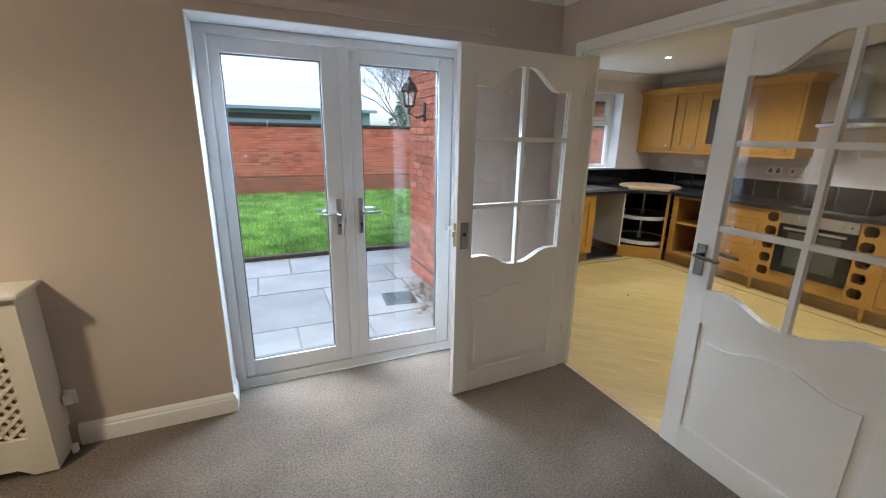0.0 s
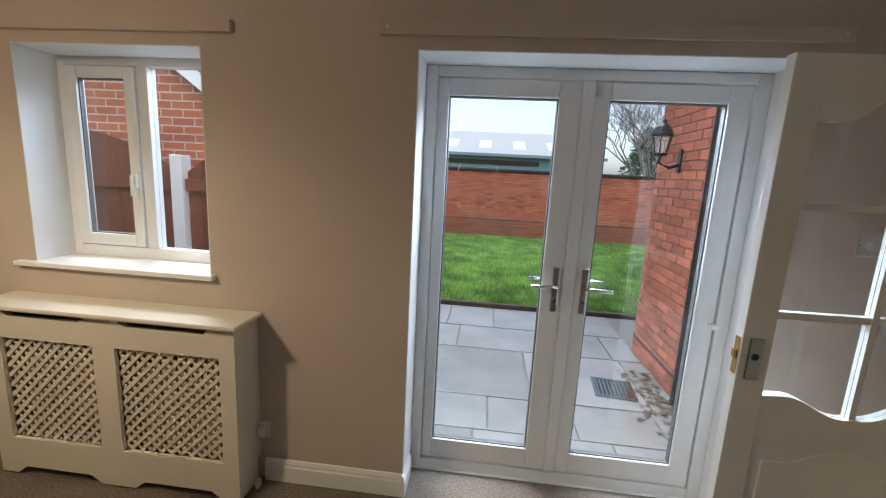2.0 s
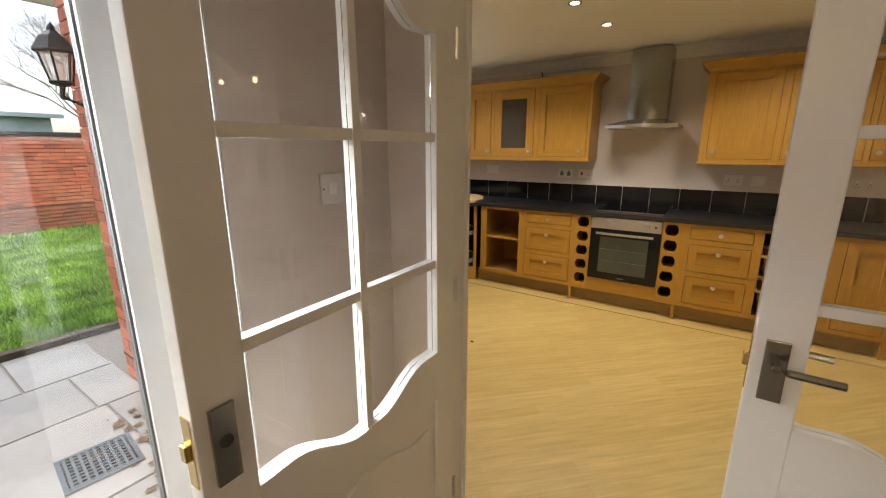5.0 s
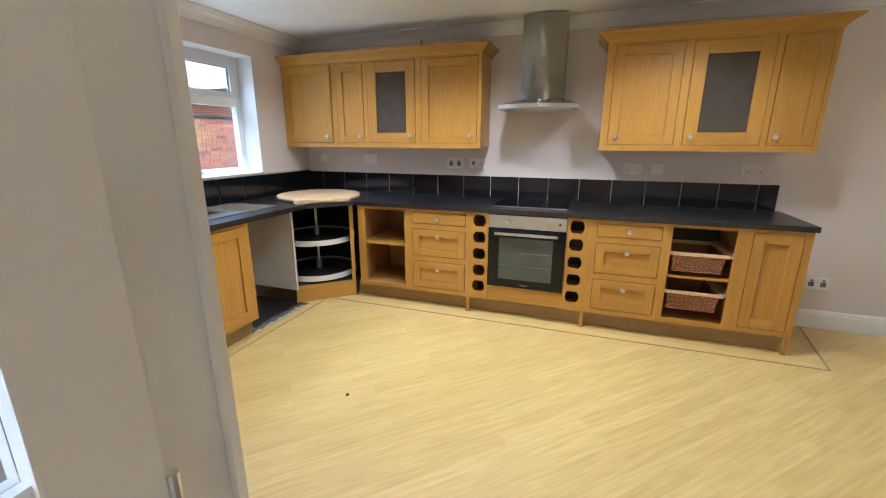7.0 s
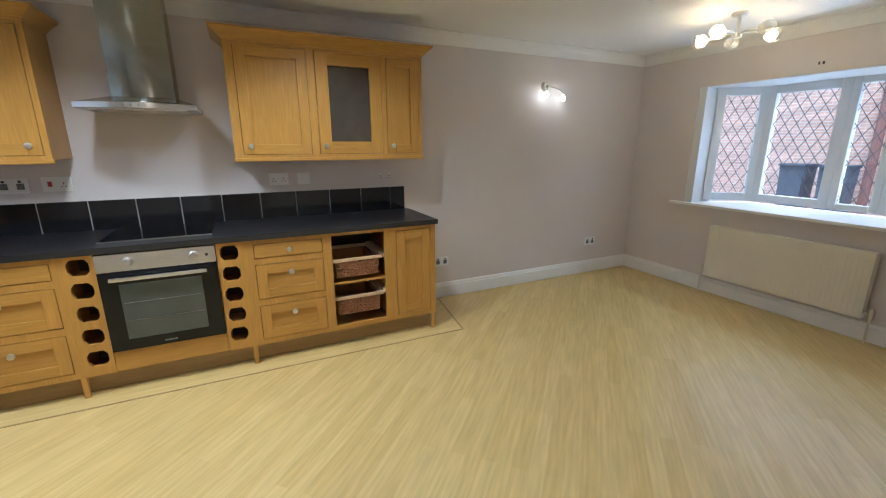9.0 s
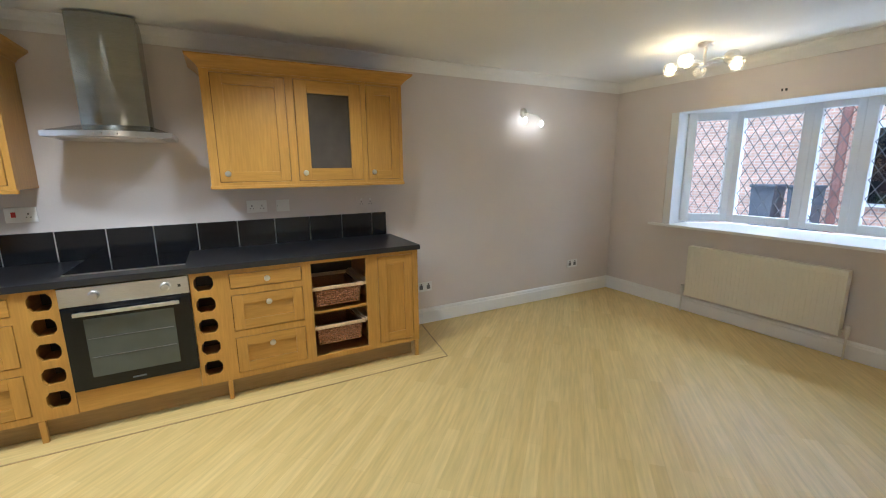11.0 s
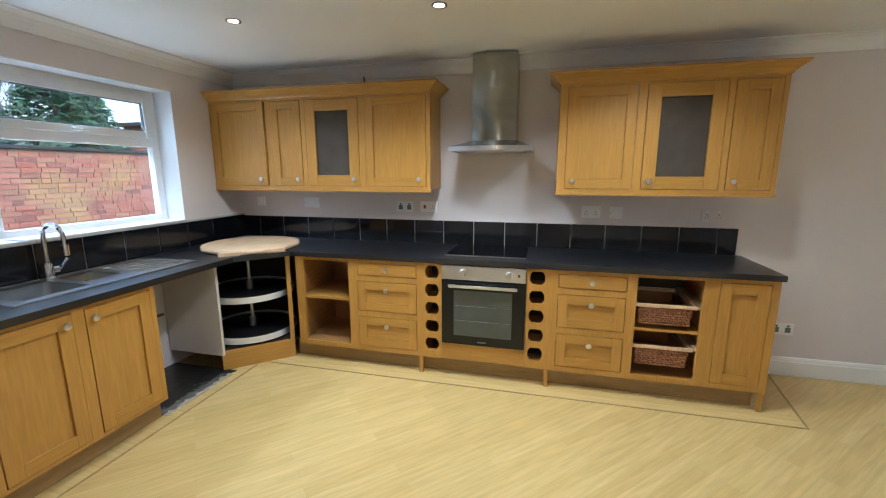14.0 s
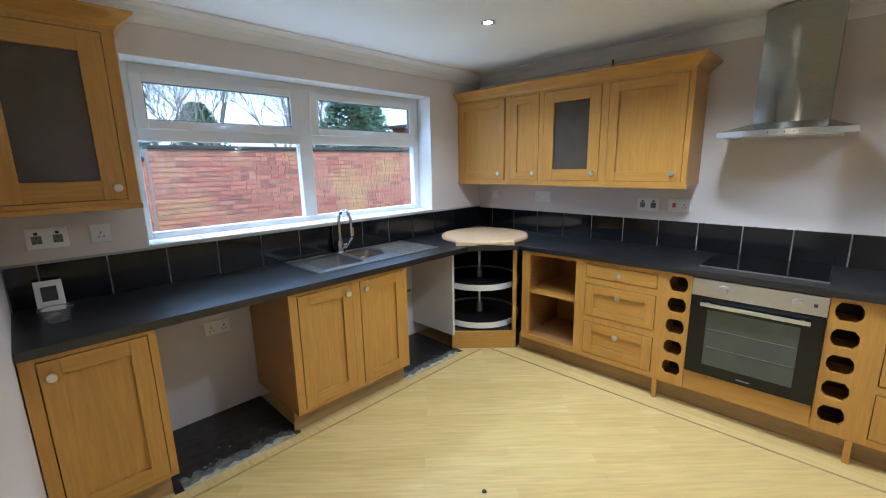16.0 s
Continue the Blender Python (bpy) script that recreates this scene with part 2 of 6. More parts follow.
M_PALEWOOD = surface("pale_beech", (0.66, 0.47, 0.28), 0.45, grain=0.14, size=8, stretch=(1.2, 9, 1), blotch=0.05)
M_WHITEPANEL = surface("white_melamine_panel", (0.68, 0.65, 0.60), 0.5, grain=0.02, size=60, blotch=0.05)
M_SCREED = surface("bitumen_patches", (0.02, 0.018, 0.017), 0.35, grain=0.9, size=22, bump=0.6, bump_size=16, blotch=0.5)
M_GLASS = clear_glass("window_glass")
M_FROST = surface("lamp_glass", (0.9, 0.87, 0.8), 0.12, grain=0.02, size=30)
M_FROST.node_tree.nodes["Principled BSDF"].inputs["Alpha"].default_value = 0.22
M_SATIN = surface("satin_plate_metal", (0.80, 0.80, 0.79), 0.28, 0.2, grain=0.03, size=60)
# plinth oak in a darker grey-brown than the unit fronts
M_PLINTH = surface("grey_brown_plinth_oak", (0.33, 0.215, 0.085), 0.5, grain=0.14, size=9, stretch=(0.8, 0.8, 10), blotch=0.12)
# dark brown that paints the shade in the gaps round doors and drawers
M_GAP = surface("painted_gap_shade", (0.12, 0.06, 0.02), 0.8, grain=0.1, size=30)
M_BULB = glowing("bulb_warm", (1.0, 0.72, 0.38), 12)
M_BULBW = glowing("bulb_white", (1.0, 0.90, 0.74), 4)
M_BRASS = surface("brass", (0.70, 0.50, 0.20), 0.25, 1.0, grain=0.03, size=60)
M_BRICK = surface("red_brick", (0.50, 0.165, 0.095), 0.85, grain=0.3, size=45, bump=0.5, blotch=0.1, random=0.28)
M_MORTAR = surface("mortar", (0.50, 0.42, 0.36), 0.95, grain=0.2, size=60, bump=0.4)


def brick_island(name, reds, mortar_dust, moss=None):
    """Loose bricks in one mesh: each brick takes its own tone, with dust, soot and stains over them."""
    m, n, l, p = material(name)
    geo = n.new("ShaderNodeNewGeometry")
    cr = n.new("ShaderNodeValToRGB")
    while len(cr.color_ramp.elements) < len(reds):
        cr.color_ramp.elements.new(0.5)
    for i, c in enumerate(reds):
        cr.color_ramp.elements[i].position = i / (len(reds) - 1)
        cr.color_ramp.elements[i].color = (*c, 1)
    l.new(geo.outputs["Random Per Island"], cr.inputs[0])
    tc = n.new("ShaderNodeTexCoord")
    out = cr.outputs[0]
    for scale, lo, hi, amount, colour in ((26.0, 0.5, 0.75, 0.45, mortar_dust), (1.3, 0.50, 0.72, 0.6, moss or mortar_dust)):
        nz = n.new("ShaderNodeTexNoise")
        nz.inputs["Scale"].default_value, nz.inputs["Detail"].default_value = scale, 5
        l.new(tc.outputs["Object"], nz.inputs["Vector"])
        mr = n.new("ShaderNodeMapRange")
        mr.inputs["From Min"].default_value, mr.inputs["From Max"].default_value = lo, hi
        mr.inputs["To Max"].default_value = amount
        l.new(nz.outputs["Fac"], mr.inputs["Value"])
        mix = n.new("ShaderNodeMix")
        mix.data_type = "RGBA"
        mix.inputs["B"].default_value = (*colour, 1)
        l.new(mr.outputs[0], mix.inputs["Factor"])
        l.new(out, mix.inputs["A"])
        out = mix.outputs["Result"]
    l.new(out, p.inputs["Base Color"])
    p.inputs["Roughness"].default_value = 0.9
    return m


M_GWALL = brick_island("old_red_brickwork", [(0.42, 0.115, 0.06), (0.50, 0.16, 0.085), (0.36, 0.095, 0.055), (0.46, 0.13, 0.07), (0.20, 0.075, 0.05)], (0.45, 0.24, 0.16))
M_GBASE = brick_island("rough_wall_foot", [(0.30, 0.11, 0.065), (0.40, 0.14, 0.08), (0.24, 0.10, 0.06), (0.34, 0.15, 0.09)], (0.16, 0.11, 0.07))
M_LIME = surface("pale_lime_joint", (0.33, 0.20, 0.15), 0.95, grain=0.2, size=30, blotch=0.2)
M_OLDJOINT = surface("sooty_lime_joint", (0.16, 0.09, 0.065), 0.95, grain=0.3, size=30, blotch=0.3)
M_YWALL = brick_island("weathered_brickwork", [(0.38, 0.125, 0.085), (0.43, 0.17, 0.115), (0.33, 0.105, 0.075), (0.42, 0.20, 0.125), (0.22, 0.085, 0.07), (0.40, 0.145, 0.10)], (0.44, 0.29, 0.21), moss=(0.50, 0.34, 0.13))
M_NWALL = coursed("orange_brickwork", (0.50, 0.18, 0.09), (0.42, 0.135, 0.07), (0.55, 0.47, 0.40), "x", gap=0.014)
M_PWALL = coursed("pale_orange_brickwork", (0.68, 0.43, 0.33), (0.62, 0.38, 0.29), (0.70, 0.64, 0.58), "x", gap=0.016)
M_COPE = surface("dark_coping", (0.03, 0.028, 0.03), 0.8, grain=0.3, size=30, blotch=0.3)
M_SLAB = surface("wet_sandstone_slab", (0.27, 0.29, 0.295), 0.12, grain=0.07, size=14, bump=0.16, bump_size=7, blotch=0.16, random=0.13, tint=(0.28, 0.265, 0.24))
M_JOINT = surface("slab_joint", (0.19, 0.18, 0.165), 0.5, grain=0.3, size=40)
M_SOIL = surface("lawn_ground", (0.09, 0.17, 0.04), 0.95, grain=0.4, size=12, blotch=0.3, bump=0.5)
M_BLADE = surface("grass_blades", (0.15, 0.36, 0.05), 0.6, grain=0.55, size=2.6, blotch=0.35, tint=(0.30, 0.46, 0.10))
M_TIMBER = surface("dark_edging_timber", (0.06, 0.045, 0.035), 0.8, grain=0.4, size=30)
M_FENCE = surface("brown_stained_fence", (0.17, 0.062, 0.035), 0.75, grain=0.3, size=12, stretch=(8, 8, 0.6), blotch=0.2, random=0.2)
M_METAL_R = surface("pale_roof_sheet", (0.40, 0.42, 0.42), 0.5, grain=0.04, size=8, blotch=0.05)
M_METAL_W = surface("blue_grey_cladding", (0.16, 0.22, 0.26), 0.5, grain=0.06, size=8, blotch=0.08)
M_BARK = surface("bark", (0.20, 0.18, 0.165), 0.9, grain=0.3, size=20, bump=0.6)
M_LEAF = surface("evergreen_leaf", (0.03, 0.075, 0.03), 0.6, grain=0.4, size=4, blotch=0.4)
M_SLATE = surface("roof_tile", (0.09, 0.07, 0.065), 0.8, grain=0.2, size=20)
M_GREYP = surface("dark_grey_bin_plastic", (0.09, 0.105, 0.135), 0.5, grain=0.1, size=30)
M_SEAL = surface("grey_seal", (0.16, 0.165, 0.17), 0.6, grain=0.1, size=30)
M_BROWN = surface("brown_downpipe", (0.26, 0.13, 0.11), 0.5, grain=0.1, size=30)
M_LEAD = surface("lead_strip", (0.13, 0.13, 0.135), 0.5, 0.3, grain=0.1, size=60)
M_CLEARP = clear_glass("clear_tub_plastic", (0.9, 0.9, 0.9), 0.15)
M_DEBRIS = surface("leaf_litter", (0.12, 0.075, 0.04), 0.8, grain=0.5, size=60)

# ---------------------------------------------------------------- mesh helpers
class Shape:
    """Collects boxes, prisms, lathes and tubes into one mesh."""
    def __init__(self, m=None):
        self.bm = bmesh.new()
        self.m = m or Matrix.Identity(4)

    def v(self, p):
        return self.bm.verts.new(self.m @ Vector(p))

    def face(self, vs):
        try:
            return self.bm.faces.new(vs)
        except ValueError:
            return None

    def box(self, x0, x1, y0, y1, z0, z1, r=0.0):
        """A box; r rounds off its edges by a small chamfer."""
        if r <= 0:
            c = [self.v((x, y, z)) for x in (x0, x1) for y in (y0, y1) for z in (z0, z1)]
            for f in ((0, 1, 3, 2), (4, 6, 7, 5), (0, 4, 5, 1), (2, 3, 7, 6), (0, 2, 6, 4), (1, 5, 7, 3)):
                self.face([c[i] for i in f])
            return self
        t = bmesh.new()
        c = [t.verts.new((x, y, z)) for x in (x0, x1) for y in (y0, y1) for z in (z0, z1)]
        for f in ((0, 1, 3, 2), (4, 6, 7, 5), (0, 4, 5, 1), (2, 3, 7, 6), (0, 2, 6, 4), (1, 5, 7, 3)):
            t.faces.new([c[i] for i in f])
        r = min(r, 0.45 * min(abs(x1 - x0), abs(y1 - y0), abs(z1 - z0)))
        bmesh.ops.bevel(t, geom=t.edges[:], offset=r, segments=2, affect="EDGES", profile=0.6)
        self.take(t)
        return self

    def take(self, t):
        made = {q: self.v(q.co) for q in t.verts}
        for f in t.faces:
            self.face([made[q] for q in f.verts])
        t.free()

    def prism(self, pts, axis, a, b):
        """Extrudes a flat outline along an axis from a to b; pts are the two other coordinates in x, y, z order."""
        def at(p, h):
            return (h, p[0], p[1]) if axis == "x" else (p[0], h, p[1]) if axis == "y" else (p[0], p[1], h)
        lo = [self.v(at(p, a)) for p in pts]
        hi = [self.v(at(p, b)) for p in pts]
        self.face(lo[::-1])
        self.face(hi)
        for i in range(len(pts)):
            j = (i + 1) % len(pts)
            self.face([lo[i], lo[j], hi[j], hi[i]])
        return self

    def lathe(self, prof, at=(0, 0, 0), axis="z", n=20):
        """Turns a profile of (radius, height) about an axis through at."""
        rings = []
        for r, h in prof:
            ring = []
            for k in range(n):
                a = 2 * math.pi * k / n
                c, s = r * math.cos(a), r * math.sin(a)
                q = {"z": (c, s, h), "x": (h, c, s), "y": (s, h, c)}[axis]
                ring.append(self.v((at[0] + q[0], at[1] + q[1], at[2] + q[2])))
            rings.append(ring)
        for a, b in zip(rings, rings[1:]):
            for k in range(n):
                self.face([a[k], a[(k + 1) % n], b[(k + 1) % n], b[k]])
        if prof[0][0] > 1e-5:
            self.face(rings[0][::-1])
        if prof[-1][0] > 1e-5:
            self.face(rings[-1])
        return self

    def tube(self, pts, r, n=8, r_end=None):
        """A round bar along a line of points, tapering to r_end."""
        pts = [Vector(p) for p in pts]
        rings = []
        for i, p in enumerate(pts):
            d = (pts[min(i + 1, len(pts) - 1)] - pts[max(i - 1, 0)]).normalized()
            side = d.orthogonal().normalized() if abs(d.z) < 0.9 else Vector((1, 0, 0))
            side = (side - d * side.dot(d)).normalized()
            up = d.cross(side)
            rr = r if r_end is None else r + (r_end - r) * i / (len(pts) - 1)
            rings.append([self.v(p + side * rr * math.cos(2 * math.pi * k / n) + up * rr * math.sin(2 * math.pi * k / n)) for k in range(n)])
        for a, b in zip(rings, rings[1:]):
            for k in range(n):
                self.face([a[k], a[(k + 1) % n], b[(k + 1) % n], b[k]])
        self.face(rings[0][::-1])
        self.face(rings[-1])
        return self

    def mesh(self, name, mat, smooth=False):
        bmesh.ops.remove_doubles(self.bm, verts=self.bm.verts, dist=1e-6)
        bmesh.ops.recalc_face_normals(self.bm, faces=self.bm.faces)
        me = bpy.data.meshes.new(name)
        self.bm.to_mesh(me)
        self.bm.free()
        me.materials.append(mat)
        if smooth:
            me.polygons.foreach_set("use_smooth", [True] * len(me.polygons))
            me.set_sharp_from_angle(angle=math.radians(38))
        return me


def thing(name, base, label, category, group="", kind=""):
    ob = new(name)
    ob.location = base
    ob.empty_display_size = 0.05
    return tagged(ob, label, category, group, kind)


LOOSE = {"stile", "rail", "divider", "runner", "shelf_bar", "button", "hinge", "valve", "pin_hole", "rocker", "hook", "bracket", "wheel", "rooflight", "screw",
         "glazing_bar", "jamb", "architrave", "inside_panel", "window_length", "frame", "gasket", "canopy_edge", "marking", "handle", "end_panel", "branches_low"}


def islands(shape):
    """The shapes of which a shape consists, one for each connected piece."""
    bm = shape.bm
    bmesh.ops.remove_doubles(bm, verts=bm.verts, dist=1e-6)
    seen, out = set(), []
    for v0 in bm.verts:
        if v0 in seen:
            continue
        stack, group = [v0], []
        seen.add(v0)
        while stack:
            v = stack.pop()
            group.append(v)
            for e in v.link_edges:
                o = e.other_vert(v)
                if o not in seen:
                    seen.add(o)
                    stack.append(o)
        inside = set(group)
        one = Shape()
        made = {v: one.v(v.co) for v in group}
        for f in bm.faces:
            if f.verts[0] in inside:
                one.face([made[v] for v in f.verts])
        out.append(one)
    return out


def part(parent, name, shape, mat, label="", smooth=False, kind=""):
    """A part of a thing, built in the place's own coordinates."""
    if name in LOOSE:
        first, *others = islands(shape)
        for o in others:
            part_one(parent, name, o, mat, label, smooth, kind)
        shape = first
    return part_one(parent, name, shape, mat, label, smooth, kind)


def part_one(parent, name, shape, mat, label="", smooth=False, kind=""):
    ob = new(name, shape.mesh(name, mat, smooth))
    ob.parent = parent
    base = Vector(parent.location)
    if parent.parent:
        base = base + Vector(parent.parent.location)
    ob.matrix_parent_inverse = Matrix.Translation(-base)
    if label or kind:
        tagged(ob, label, kind=kind)
    return ob


def sub(parent, name, shape, mat, label="", smooth=False):
    """A part of a part (the upper part sits at its thing's base)."""
    if name in LOOSE:
        shape, *others = islands(shape)
        for o in others:
            extra = new(name, o.mesh(name, mat, smooth))
            extra.parent = parent
    ob = new(name, shape.mesh(name, mat, smooth))
    ob.parent = parent
    if label:
        tagged(ob, label)
    return ob


def single(name, shape, mat, label, category="", group="", kind="", smooth=False):
    return tagged(new(name, shape.mesh(name, mat, smooth)), label, category, group, kind)


def setting(name, shape, mat, label, smooth=False):
    return single(name, shape, mat, label, kind="structure", smooth=smooth)


TO_EAST = Matrix(((0, 1, 0, 0), (-1, 0, 0, 0), (0, 0, 1, 0), (0, 0, 0, 1)))


def front_east(y, x):
    """Frame for fronts that face west: local x runs to lower y, local y into the wall."""
    return Matrix.Translation((x, y, 0)) @ TO_EAST


def front_north(x, y):
    """Frame for fronts that face south."""
    return Matrix.Translation((x, y, 0))


# ---------------------------------------------------------------- shell of the two rooms
H = 2.37          # ceiling height
YF = 2.605        # inner face of the french-door wall
XP0, XP1 = 2.04, 2.09   # partition between the rooms
XE = 5.535        # kitchen's east wall
YN = 4.775        # kitchen's window wall
YS = -2.295       # kitchen's bay wall
XW, YD = -2.9, -2.3     # dining room's far walls, out of sight

f = Shape().box(XW - 0.1, XP0 + 0.05, YD - 0.1, YF, -0.08, 0.0)
f.box(-0.01, 1.46, YF, 2.80, -0.08, 0.0)
setting("floor_dining", f, M_CARPET, "grey-brown cut-pile carpet, a little worn")
f = Shape().box(XP0 + 0.05, XE + 0.1, YS - 0.1, YN + 0.1, -0.08, -0.004)
setting("floor_kitchen", f, M_VINYL, "pale yellow wood-look vinyl floor laid diagonally")
setting("threshold_strip", Shape().box(XP0 + 0.02, XP0 + 0.06, 0.70, 2.31, -0.01, 0.003), M_PALEWOOD, "thin pale threshold strip between carpet and vinyl")

# french-door wall: opening x -0.01..1.46, z 0..2.03; side window x -1.87..-0.945, z 1.03..2.03
w = Shape()
T = 0.30
w.box(XW, -1.86, YF, YF + T, -0.1, H + 0.2)
w.box(-1.86, -0.95, YF, YF + T, -0.1, 1.01)
w.box(-1.86, -0.95, YF, YF + T, 2.03, H + 0.2)
w.box(-0.95, -0.012, YF, YF + T, -0.1, H + 0.2)
w.box(-0.012, 1.462, YF, YF + T, 2.035, H + 0.2)
w.box(1.462, XP0, YF, YF + T, -0.1, H + 0.2)
setting("wall_north_dining", w, M_WALL_D, "taupe painted plaster wall with french doors")
setting("wall_west_dining", Shape().box(XW - 0.15, XW, YD, YF, 0, H), M_WALL_D, "taupe painted plaster wall")
setting("wall_south_dining", Shape().box(XW, XP0, YD - 0.15, YD, 0, H), M_WALL_D, "taupe painted plaster wall")
# partition: opening y 0.68..2.33, z 0..1.985
w = Shape().box(XP0, XP0 + 0.03, YD, 0.65, 0, H).box(XP0, XP0 + 0.03, 2.345, YF, 0, H).box(XP0, XP0 + 0.03, 0.65, 2.345, 2.0, H)
setting("wall_partition_dining", w, M_WALL_D, "taupe painted side of the partition wall")
w = Shape().box(XP0 + 0.03, XP1, YS, 0.65, 0, H).box(XP0 + 0.03, XP1, 2.62, YN, 0, H).box(XP0 + 0.03, 2.0995, 2.345, 2.62, 0, H).box(XP0 + 0.03, 2.0995, 0.65, 2.345, 2.0, H)
setting("wall_partition_kitchen", w, M_WALL_K, "pale pink painted side of the partition wall")
setting("wall_east_kitchen", Shape().box(XE, XE + 0.25, YS - 0.3, YN + 0.3, -0.1, H + 0.1), M_WALL_K, "pale pink painted plaster wall behind the units")
KW = (2.66, 4.85, 1.125, 2.12)
w = Shape().box(XP1, KW[0], YN, YN + 0.28, -0.1, H + 0.1).box(KW[1], XE, YN, YN + 0.28, -0.1, H + 0.1)
w.box(KW[0], KW[1], YN, YN + 0.28, -0.1, KW[2]).box(KW[0], KW[1], YN, YN + 0.28, KW[3], H + 0.1)
setting("wall_north_kitchen", w, M_WALL_K, "pale pink painted plaster wall with a wide window")
BAY = (2.55, 4.87, 0.87, 1.99)
w = Shape().box(XP1, BAY[0], YS - 0.28, YS, -0.1, H + 0.1).box(BAY[1], XE, YS - 0.28, YS, -0.1, H + 0.1)
w.box(BAY[0], BAY[1], YS - 0.28, YS, -0.1, BAY[2] - 0.03).box(BAY[0], BAY[1], YS - 0.28, YS, BAY[3], H + 0.1)
setting("wall_south_kitchen", w, M_WALL_K, "pale pink painted plaster wall with a bay window")
setting("ceiling_kitchen", Shape().box(XP0 + 0.05, XE, YS, YN, H, H + 0.12), M_CEIL, "smooth white ceiling with downlights")
setting("ceiling_dining", Shape().box(XW, XP0 + 0.05, YD, YF, H + 0.02, H + 0.12), M_CEIL, "smooth white ceiling")


def coving(name, runs, z, label):
    """Concave cornice along the walls: runs of (axis, a, b, wall, side)."""
    s = Shape()
    prof = [(0, 0), (0, -0.095), (0.010, -0.095), (0.018, -0.075), (0.032, -0.048), (0.052, -0.026), (0.078, -0.012), (0.095, -0.008), (0.095, 0)]
    for axis, a, b, wall, side in runs:
        pts = [(wall + side * p, z + q) for p, q in prof]
        s.prism(pts, axis, a, b)
    return setting(name, s, M_CEIL, label)


coving("trim_coving_kitchen", [("y", YS, YN, XE, -1), ("x", XP1, XE, YN, -1), ("x", XP1, XE, YS, 1), ("y", YS, YN, XP1, 1)], H, "white concave plaster coving")
coving("trim_coving_dining", [("x", XW, XP0, YF, -1), ("y", YD, YF, XP0, -1)], H + 0.02, "white concave plaster coving")


def skirting(name, runs, h, mat, label):
    s = Shape()
    prof = [(0, 0), (0.018, 0), (0.018, h - 0.035), (0.013, h - 0.028), (0.013, h - 0.018), (0.006, h - 0.003), (0, h)]
    for axis, a, b, wall, side in runs:
        s.prism([(wall + side * p, q) for p, q in prof], axis, a, b)
    return setting(name, s, mat, label)


skirting("baseboard_dining", [("x", -0.70, -0.012, YF, -1), ("x", XW, -1.95, YF, -1), ("x", 1.462, XP0, YF, -1), ("y", 2.38, YF, XP0, -1), ("y", YF - 0.018, YF + 0.16, -0.012, 1)], 0.115, M_GLOSS, "white moulded skirting board")
skirting("baseboard_kitchen", [("y", YS, 0.52, XE, -1), ("x", XP1, XE, YS, 1), ("y", YS, 0.62, XP1, 1)], 0.145, M_GLOSS, "tall white skirting board")

# floor border strips of the kitchen
setting("floor_border", Shape().box(4.80, 4.93, 0.36, 4.12, -0.02, -0.001).box(2.2, 4.80, 4.12, 4.22, -0.02, -0.001), M_VINYL_B, "vinyl border planks along the units")
s = Shape().box(4.792, 4.800, 0.352, 4.10, -0.02, 0.001).box(2.2, 4.74, 4.112, 4.120, -0.02, 0.001)
s.prism([(4.800, 0.360), (4.792, 0.352), (5.53, 0.24), (5.53, 0.25)], "z", -0.02, 0.001)
setting("floor_inlay_line", s, M_LINE, "thin dark inlay line in the vinyl floor")


# ---------------------------------------------------------------- french doors
def pane(parent, x0, x1, y, z0, z1, name="pane"):
    ob = part(parent, name, Shape().box(x0, x1, y - 0.004, y + 0.004, z0, z1), M_GLASS)
    ob.visible_shadow = False
    return ob


fd = thing("door_french", (0.72, 2.86, 0), "closed white plastic french doors with full glass", "french doors", kind="structure")
s = Shape()
s.box(-0.008, 0.045, 2.815, 2.885, 0.0, 2.03, 0.004).box(1.40, 1.458, 2.815, 2.885, 0.0, 2.03, 0.004)
s.box(0.045, 1.40, 2.815, 2.885, 1.985, 2.03, 0.004).box(0.045, 1.40, 2.815, 2.885, 0.0, 0.055, 0.004)
part(fd, "frame", s, M_UPVC)


def sash(parent, x0, x1, px0, px1, y0, y1, z0, z1, pz0, pz1):
    s = Shape()
    s.box(x0, px0, y0, y1, z0, z1, 0.006).box(px1, x1, y0, y1, z0, z1, 0.006)
    s.box(px0, px1, y0 + 0.001, y1 - 0.001, z0, pz0, 0.006).box(px0, px1, y0 + 0.001, y1 - 0.001, pz1, z1, 0.006)
    g = 0.006
    ob = part(parent, "sash", s, M_UPVC)
    b = Shape()
    b.box(px0, px0 + g, y0 + 0.012, y1 - 0.012, pz0, pz1).box(px1 - g, px1, y0 + 0.012, y1 - 0.012, pz0, pz1)
    b.box(px0 + g, px1 - g, y0 + 0.012, y1 - 0.012, pz0, pz0 + g).box(px0 + g, px1 - g, y0 + 0.012, y1 - 0.012, pz1 - g, pz1)
    part(parent, "gasket", b, M_SEAL, "grey rubber glazing seal")
    pane(parent, px0 + g, px1 - g, (y0 + y1) / 2, pz0 + g, pz1 - g)
    return ob


sash(fd, 0.048, 0.690, 0.100, 0.592, 2.825, 2.880, 0.060, 1.980, 0.168, 1.905)
sash(fd, 0.745, 1.396, 0.812, 1.304, 2.825, 2.880, 0.060, 1.980, 0.168, 1.905)
part(fd, "meeting_stile", Shape().box(0.690, 0.745, 2.815, 2.880, 0.058, 1.985, 0.008), M_UPVC)


